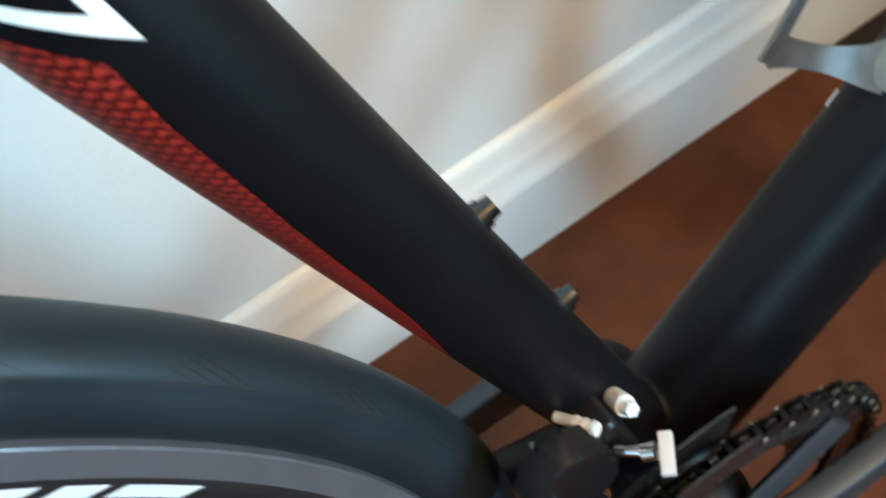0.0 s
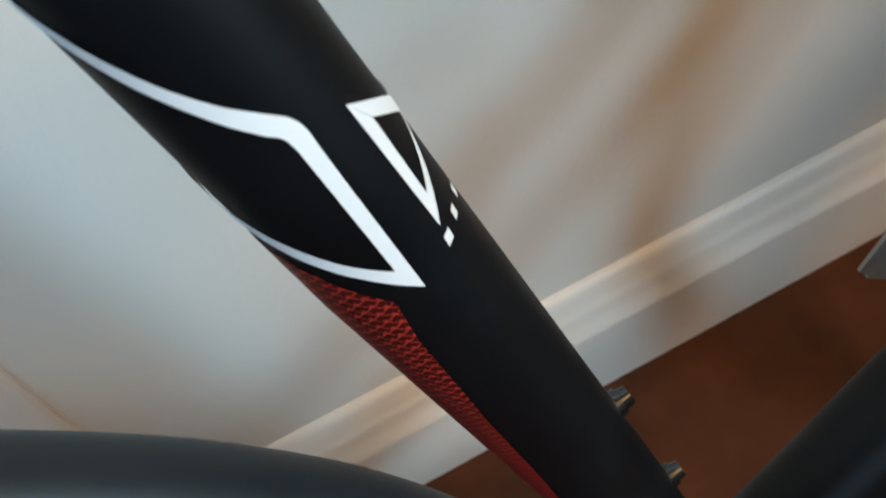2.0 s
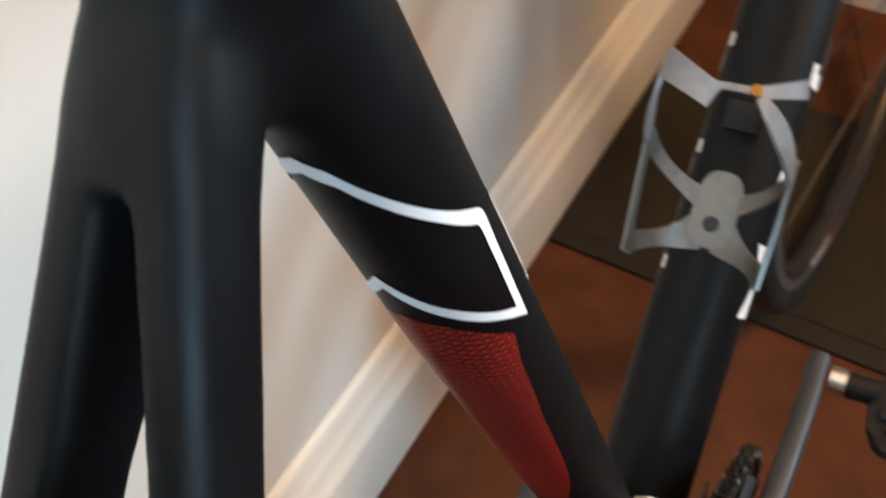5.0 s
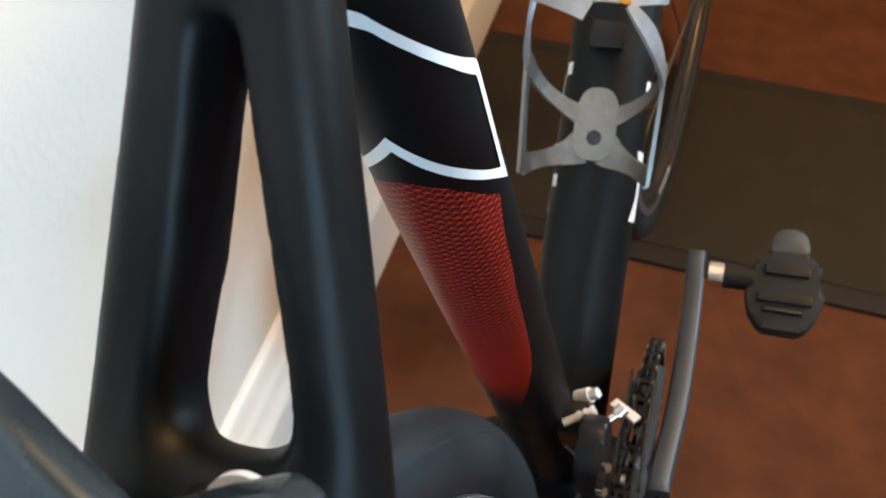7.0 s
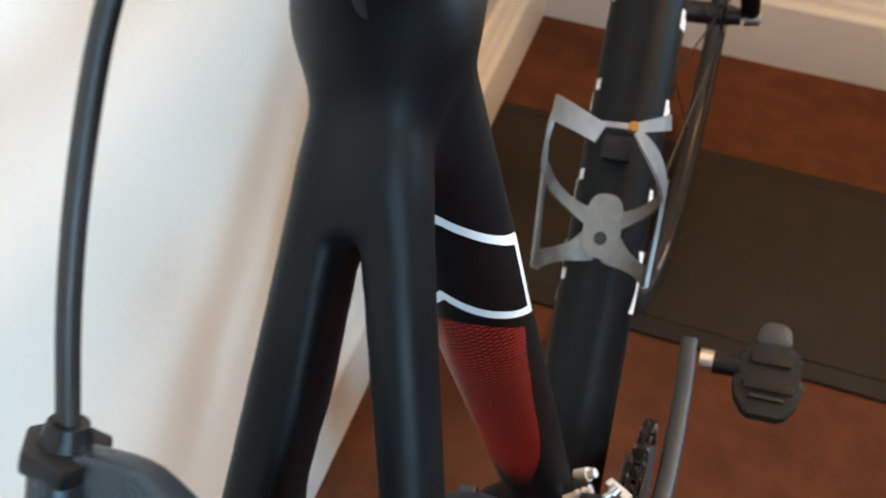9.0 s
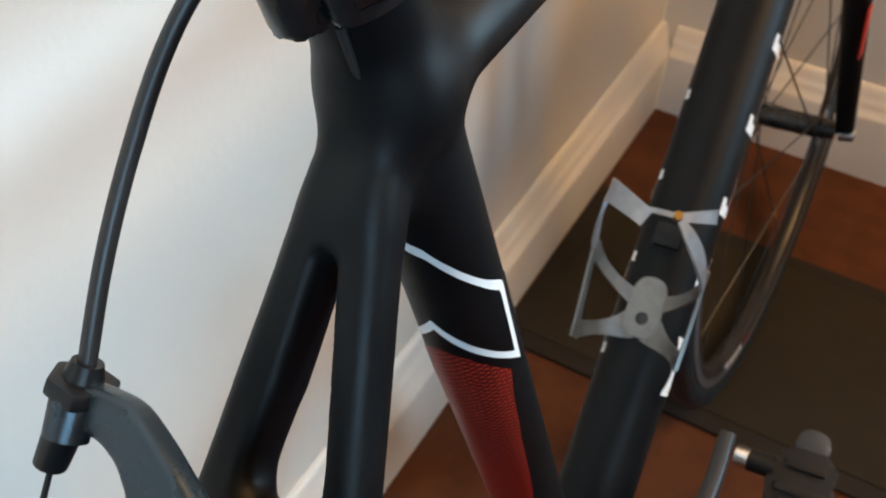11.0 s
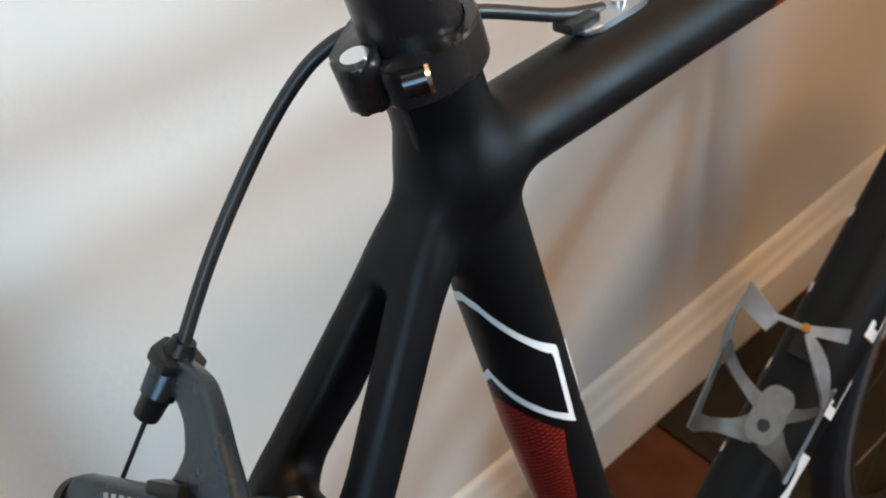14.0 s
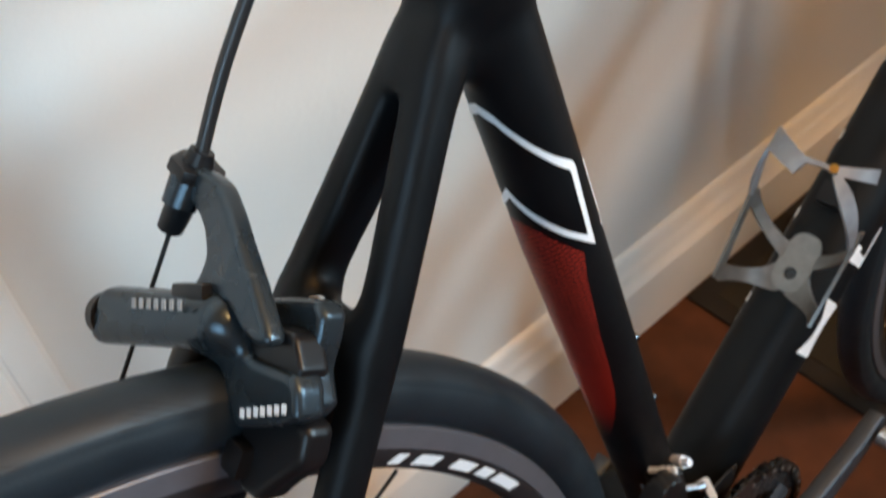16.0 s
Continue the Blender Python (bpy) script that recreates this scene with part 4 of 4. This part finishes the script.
def bottle_cage():
    cg = new("bottle_cage")
    cg.parent = BIKE
    tagged(cg, "brushed grey metal bottle cage with open arms")
    H0 = 0.0265
    RB, HC = 0.0362, 0.0270 + 0.0355

    def around(deg, s, r=RB):
        """Round the bottle's place: 0 is next to the tube, 90 to the right."""
        w = radians(deg)
        return dtp(r * math.sin(w), s, HC - r * math.cos(w))

    bm = bmesh.new()
    outer = rounded([(-0.012, 0.1755), (0.012, 0.1755), (0.0115, 0.2160), (-0.0115, 0.2160)], 0.42, 6)
    n = len(outer)
    ring = [(0.0042 * math.cos(2 * math.pi * i / n - 2.6), 0.188 + 0.0042 * math.sin(2 * math.pi * i / n - 2.6)) for i in range(n)]
    for h, flip in ((H0, 1), (H0 + 0.0025, -1)):
        a = [bm.verts.new(dtp(u, v, h)) for u, v in outer]
        b = [bm.verts.new(dtp(u, v, h)) for u, v in ring]
        for i in range(n):
            j = (i + 1) % n
            bm.faces.new((a[i], a[j], b[j], b[i]))
        if flip == 1:
            a0, b0 = a, b
        else:
            for i in range(n):
                j = (i + 1) % n
                bm.faces.new((a0[i], a0[j], a[j], a[i]))
                bm.faces.new((b0[i], b0[j], b[j], b[i]))
    part("base_plate", bm, M_CAGE, cg, sharp=30)
    bm = bmesh.new()
    cyl(bm, dtp(0, 0.188, H0 - 0.004), dtp(0, 0.188, H0 + 0.0008), 0.0044, segs=20)
    part("cage_bolt", bm, M_ANOD, cg, "black bolt")

    def ribbon(name, pts, half, thick=0.0022, mat=M_CAGE):
        bm = bmesh.new()
        ctr = dtp(0, 0.22, HC)
        rings = []
        for i, p in enumerate(pts):
            d = (pts[min(i + 1, len(pts) - 1)] - pts[max(i - 1, 0)]).normalized()
            axis_pt = Vector(DT0 + DTU * float((np.array(p) - DT0) @ DTU) + DTN * HC)
            out = (p - axis_pt).normalized()
            side = d.cross(out).normalized()
            hw = half(i / (len(pts) - 1)) if callable(half) else half
            rings.append([bm.verts.new(p + side * a + out * b) for a, b in ((-hw, -thick / 2), (hw, -thick / 2), (hw, thick / 2), (-hw, thick / 2))])
        for r, s in zip(rings, rings[1:]):
            for j in range(4):
                bm.faces.new((r[j], r[(j + 1) % 4], s[(j + 1) % 4], s[j]))
        bm.faces.new(rings[0])
        bm.faces.new(rings[-1][::-1])
        return part(name, bm, mat, cg, sharp=50)

    for side in (-1, 1):
        ribbon("upper_strut", [around(side * (12 + 72 * k / 12), 0.200 + 0.022 * (k / 12) ** 1.2) for k in range(13)], lambda q: 0.0058 - 0.008 * q * (1 - q) )
        ribbon("lower_strut", [around(side * (12 + 56 * k / 12), 0.182 - 0.014 * (k / 12) ** 0.8) for k in range(13)], lambda q: 0.0095 - 0.013 * q * (1 - q) - 0.003 * q)
        ribbon("side_rail", [around(side * (68 + 17 * k / 12), 0.163 + 0.062 * k / 12) for k in range(13)], lambda q: 0.0030 - 0.0008 * math.sin(q * math.pi))
    ribbon("side_strap", [around(-(84 + 36 * k / 12), 0.220 + 0.034 * k / 12) for k in range(13)], lambda q: 0.0018 + 0.0125 * q * (1 - q), mat=M_BAND)
    ribbon("side_strap", [around(92 + 58 * k / 12, 0.2135 + 0.032 * (k / 12) ** 0.9) for k in range(13)], lambda q: 0.0020 + 0.0110 * q * (1 - q), mat=M_BAND)
    ribbon("top_band", [around(-(116 + 64 * k / 14), 0.2560 - 0.0150 * (k / 14) ** 1.2) for k in range(15)], lambda q: 0.0074 - 0.0016 * q, mat=M_BAND)
    ribbon("link_bar", [around(-(176 + 29 * k / 8), 0.2462 + 0.0010 * k / 8) for k in range(9)], 0.0016, mat=M_BAND)
    ribbon("top_band", [around(150 - 38 * k / 10, 0.2475 + 0.0085 * k / 10) for k in range(11)], lambda q: 0.0028 + 0.0016 * q, mat=M_BAND)
    bm = bmesh.new()
    box(bm, (0.018, 0.015, 0.011), Matrix.Translation(dtp(0.0005, 0.2445, 0.0300)) @ Matrix((EX, DTU, DTN)).transposed().to_4x4(), 0.002)
    part("tube_clip", bm, M_BLACKP, cg, "black clip on the tube")
    bm = bmesh.new()
    cyl(bm, around(154, 0.2477, RB - 0.003), around(154, 0.2477, RB + 0.0022), 0.0027, segs=14)
    part("clip_screw", bm, M_GOLD, cg, "gold screw")


bottle_cage()


# ---- drivetrain
def gear(bm, x, r, teeth, thick, hole):
    prof = []
    for i in range(teeth * 4):
        w = 2 * math.pi * i / (teeth * 4)
        prof.append((r + (0.0045, 0.0045, -0.0005, -0.0005)[i % 4], w))
    n = len(prof)
    rings = []
    for dx in (-thick / 2, thick / 2):
        o = [bm.verts.new((x + dx * (0.5 if q > r else 1), q * math.cos(w), q * math.sin(w))) for q, w in prof]
        i_ = [bm.verts.new((x + dx, hole * math.cos(w), hole * math.sin(w))) for q, w in prof]
        for k in range(n):
            bm.faces.new((o[k], o[(k + 1) % n], i_[(k + 1) % n], i_[k]))
        rings.append((o, i_))
    for k in range(n):
        j = (k + 1) % n
        bm.faces.new((rings[0][0][k], rings[0][0][j], rings[1][0][j], rings[1][0][k]))
        bm.faces.new((rings[0][1][k], rings[0][1][j], rings[1][1][j], rings[1][1][k]))


def crankset():
    ck = new("crankset")
    ck.parent = BIKE
    ck.location = BB
    tagged(ck, "grey road crankset with black chainrings")
    bm = bmesh.new()
    gear(bm, 0.0475, 0.0800, 40, 0.003, 0.062)
    big = part("outer_chainring", bm, M_ANOD, ck, "black outer chainring", sharp=30)
    bm = bmesh.new()
    gear(bm, 0.0400, 0.0600, 30, 0.003, 0.044)
    part("inner_chainring", bm, M_ANOD, ck, "black inner chainring", sharp=30)
    for i in range(10):
        w = radians(36 * i + 9)
        bm = bmesh.new()
        cyl(bm, (0.0425, 0.072 * math.cos(w), 0.072 * math.sin(w)), (0.0458, 0.072 * math.cos(w), 0.072 * math.sin(w)), 0.0028, segs=10)
        part("shift_pin", bm, M_CHROME, big, "bright steel pin")
    for i in range(4):
        w = radians(90 * i + 30)
        bm = bmesh.new()
        sweep(bm, [Vector((0.050, q * math.cos(w), q * math.sin(w))) for q in (0.01, 0.035, 0.055, 0.068)], 0.011, 0.004, 12, up=(1, 0, 0))
        part("spider_arm", bm, M_CRANK, ck)
    for side, tip in ((1, Vector((0.0600, 0.154, 0.0110))), (-1, Vector((-0.0600, -0.154, -0.0110)))):
        bm = bmesh.new()
        foot = Vector((side * 0.0600, 0, 0))
        pts = smooth_path([foot - tip * 0.06 + Vector((side * 0.004, 0, 0)), foot, foot.lerp(tip, 0.35) + Vector((side * 0.003, 0, 0)), foot.lerp(tip, 0.8) + Vector((side * 0.002, 0, 0)), tip, tip + (tip - foot).normalized() * 0.012], 30)
        sweep(bm, pts, lambda k: 0.0165 - 0.006 * min(k * 1.4, 1) + (0.0 if k < 0.97 else -0.004), lambda k: 0.0068 - 0.0012 * k, 20, up=(1, 0, 0), box_k=0.3)
        arm = part("crank_arm", bm, M_CRANK, ck, "satin grey crank arm", sharp=50)
        bm = bmesh.new()
        lathe(bm, [(side * 0.0690, 0.003), (side * 0.0690, 0.0085), (side * 0.0785, 0.0085), (side * 0.0785, 0.003)], Vector((0, tip[1], tip[2])), 24)
        part("washer", bm, M_CHROME, arm, "bright steel pedal washer")
        pd = new("pedal")
        pd.parent = BIKE
        pd.location = BB
        tagged(pd, "black clipless road pedal")
        bm = bmesh.new()
        cyl(bm, (side * 0.078, tip[1], tip[2]), (side * 0.136, tip[1], tip[2]), 0.0085, 0.0075, 20)
        part("spindle_body", bm, M_BLACKP, pd)
        bm = bmesh.new()
        out = rounded([(0.103, -0.034), (0.131, -0.034), (0.139, -0.022), (0.142, -0.008), (0.136, -0.002), (0.139, 0.010), (0.131, 0.019), (0.104, 0.019), (0.096, 0.010), (0.099, -0.002), (0.093, -0.008), (0.096, -0.022)], 0.2)
        extrude_outline(bm, out, lambda u, v, w: Vector((side * u, tip[1] + v * 0.94 - 0.34 * (w - 0.008), tip[2] + v * 0.34 + (w - 0.008) * 0.94)), 0.016, 0.004)
        part("pedal_body", bm, M_GROOVE, pd, sharp=35)
        for v0, hw in ((-0.013, 0.0165), (0.006, 0.0135)):
            bm = bmesh.new()
            box(bm, (hw * 2, 0.0065, 0.004), Matrix.Translation((side * 0.1175, tip[1] + v0 * 0.94 - 0.0035, tip[2] + v0 * 0.34 + 0.0085)) @ Matrix.Rotation(radians(20), 4, "X"), 0.0012)
            part("ridge", bm, M_BLACKP, pd)
        bm = bmesh.new()
        box(bm, (0.024, 0.003, 0.004), Matrix.Translation((side * 0.117, tip[1] - 0.0235, tip[2] + 0.0005)), 0.001)
        part("wear_plate", bm, M_BOLT, pd, "steel wear plate")
        bm = bmesh.new()
        out = rounded([(0.104, 0.016), (0.131, 0.016), (0.127, 0.034), (0.108, 0.034)], 0.35)
        extrude_outline(bm, out, lambda u, v, w: Vector((side * u, tip[1] + v * 0.94, tip[2] + v * 0.34 + w)), 0.006, 0.0015)
        part("toe_clip", bm, M_CRANK, pd, "grey toe hook", sharp=35)
    bm = bmesh.new()
    cyl(bm, (-0.062, 0, 0), (0.063, 0, 0), 0.0135, segs=28)
    part("spindle", bm, M_ANOD, ck)


crankset()


def chain():
    """Links round the outer chainring and back to the sprockets."""
    ch = new("chain")
    ch.parent = BIKE
    ch.location = BB
    tagged(ch, "steel bicycle chain")
    x = 0.0475
    ring = [(Vector((x, 0.0810 * math.cos(a), 0.0810 * math.sin(a)))) for a in (radians(95 - i * 9.0) for i in range(22))]
    back_top = [Vector((x + (0.038 - x) * k, -0.010 - 0.387 * k, 0.0807 + 0.020 * k)) for k in (i / 30 for i in range(1, 31))]
    back_low = [Vector((x + (0.038 - x) * k, ring[-1][1] - 0.36 * k, ring[-1][2] + 0.04 * k)) for k in (i / 28 for i in range(1, 29))]
    pts = back_top[::-1] + ring + back_low
    for k, (a, b) in enumerate(zip(pts, pts[1:])):
        bm = bmesh.new()
        wide = 0.0030 if k % 2 else 0.0021
        d = (b - a).normalized()
        up = Vector((1, 0, 0)).cross(d).normalized()
        for sx in (-1, 1):
            out = [(-0.0062, 0.0), (-0.0045, 0.0040), (0, 0.0030), (0.0045, 0.0040), (0.0062, 0), (0.0045, -0.0040), (0, -0.0030), (-0.0045, -0.0040)]
            mid = (a + b) / 2 + Vector((sx * wide, 0, 0))
            extrude_outline(bm, out, lambda u, v, w: mid + d * u + up * v + Vector((w - 0.0005, 0, 0)), 0.001)
        cyl(bm, a - Vector((0.0034, 0, 0)), a + Vector((0.0034, 0, 0)), 0.0018, segs=8)
        part("chain_link", bm, M_CHAIN, ch)
        # Paler second pins here paint the glint on the rivets round the ring.
        if k > 28 and k < 58:
            bm = bmesh.new()
            cyl(bm, a - Vector((0.0040, 0, 0)), a + Vector((0.0040, 0, 0)), 0.0016, segs=10)
            part("chain_pin", bm, M_ALLOY, ch, "chain pin in paler steel that paints its glint")


chain()


def sprockets():
    cs = new("sprockets")
    cs.parent = BIKE
    tagged(cs, "stack of steel rear sprockets")
    for k in range(9):
        bm = bmesh.new()
        r, n = 0.052 - k * 0.0036, 25 - k
        gear(bm, 0.022 + k * 0.0035, r, n, 0.0018, 0.017)
        bmesh.ops.translate(bm, vec=AXLE, verts=bm.verts)
        part("sprocket", bm, M_CHAIN, cs, sharp=30)


sprockets()


def front_derailleur():
    fd = new("front_derailleur")
    fd.parent = BIKE
    tagged(fd, "black and silver front derailleur behind the seat tube")
    bm = bmesh.new()
    box(bm, (0.018, 0.016, 0.030), Matrix.Translation((0.022, -0.030, 0.078)) @ Matrix.Rotation(radians(14), 4, "X"), 0.004, 3)
    part("mount", bm, M_BLACKP, fd)
    bm = bmesh.new()
    cyl(bm, (0.020, -0.020, 0.086), (0.0265, -0.0195, 0.0905), 0.0039, 0.0039, 18)
    cyl(bm, (0.0265, -0.0195, 0.0905), (0.0300, -0.0190, 0.0930), 0.0029, 0.0027, 6)
    part("mount_bolt", bm, M_PLATE, fd, "silver mounting bolt")
    bm = bmesh.new()
    rod_a, rod_b = Vector((0.018, -0.0405, 0.0965)), Vector((0.031, -0.0335, 0.1010))
    cyl(bm, rod_a, rod_b, 0.0020, segs=14)
    for k in (0.55, 0.78, 1.0):
        cyl(bm, rod_a.lerp(rod_b, k - 0.06), rod_a.lerp(rod_b, k + 0.04), 0.0027, 0.0024, 14)
    part("link_arm", bm, M_PLATE, fd, "silver link arm")
    bm = bmesh.new()
    out = rounded([(-0.034, 0.066), (-0.006, 0.070), (-0.004, 0.098), (-0.020, 0.112), (-0.038, 0.098)], 0.3)
    extrude_outline(bm, out, lambda u, v, w: Vector((0.027 + w, u - 0.028, v)), 0.012, 0.003)
    part("link_body", bm, M_BLACKP, fd, sharp=35)
    for x in (0.0405, 0.0530):
        bm = bmesh.new()
        ring = [((0.0905 + (0.007 if q else -0.008)) * math.cos(radians(a)), BB[2] + (0.0905 + (0.007 if q else -0.008)) * math.sin(radians(a))) for q in (0, 1) for a in (range(84, 122, 4) if q == 0 else range(118, 80, -4))]
        extrude_outline(bm, ring, lambda u, v, w: Vector((x + w, u, v)), 0.0012)
        part("cage_plate", bm, M_ANOD, fd, "black cage plate", sharp=30)
    bm = bmesh.new()
    pa, pb = Vector((0.0365, -0.0125, 0.0755)), Vector((0.0485, -0.0205, 0.0775))
    ea = (pb - pa).normalized()
    eb = Vector((0.15, -0.10, 1.0)).cross(ea).normalized()
    box(bm, (0.0160, 0.0050, 0.0022), Matrix.Translation((pa + pb) / 2) @ Matrix((ea, eb, ea.cross(eb))).transposed().to_4x4(), 0.0007)
    part("cage_bridge", bm, M_PLATE, fd, "silver cage bridge")
    bm = bmesh.new()
    cyl(bm, (0.0335, -0.030, 0.082), (0.0415, -0.0215, 0.084), 0.0020, 0.0020, 12)
    cyl(bm, (0.040, -0.024, 0.084), (0.0425, -0.0205, 0.0855), 0.0032, 0.0032, 12)
    part("cage_screw", bm, M_CHROME, fd, "bright steel screw")
    bm = bmesh.new()
    sweep(bm, smooth_path([(0.0215, -0.052, 0.098), (0.030, -0.053, 0.088), (0.036, -0.047, 0.070), (0.030, -0.038, 0.04), (0.010, -0.03, -0.03)], 24), 0.0010, segs=8)
    part("shift_cable", bm, M_ALLOY, fd, "thin steel shift cable")
    for k in range(2):
        bm = bmesh.new()
        cyl(bm, (0.039, -0.066 + k * 0.009, 0.088 + k * 0.006), (0.042, -0.067 + k * 0.009, 0.090 + k * 0.006), 0.0022, segs=12)
        part("limit_screw", bm, M_CHROME, fd, "bright limit screw")


front_derailleur()
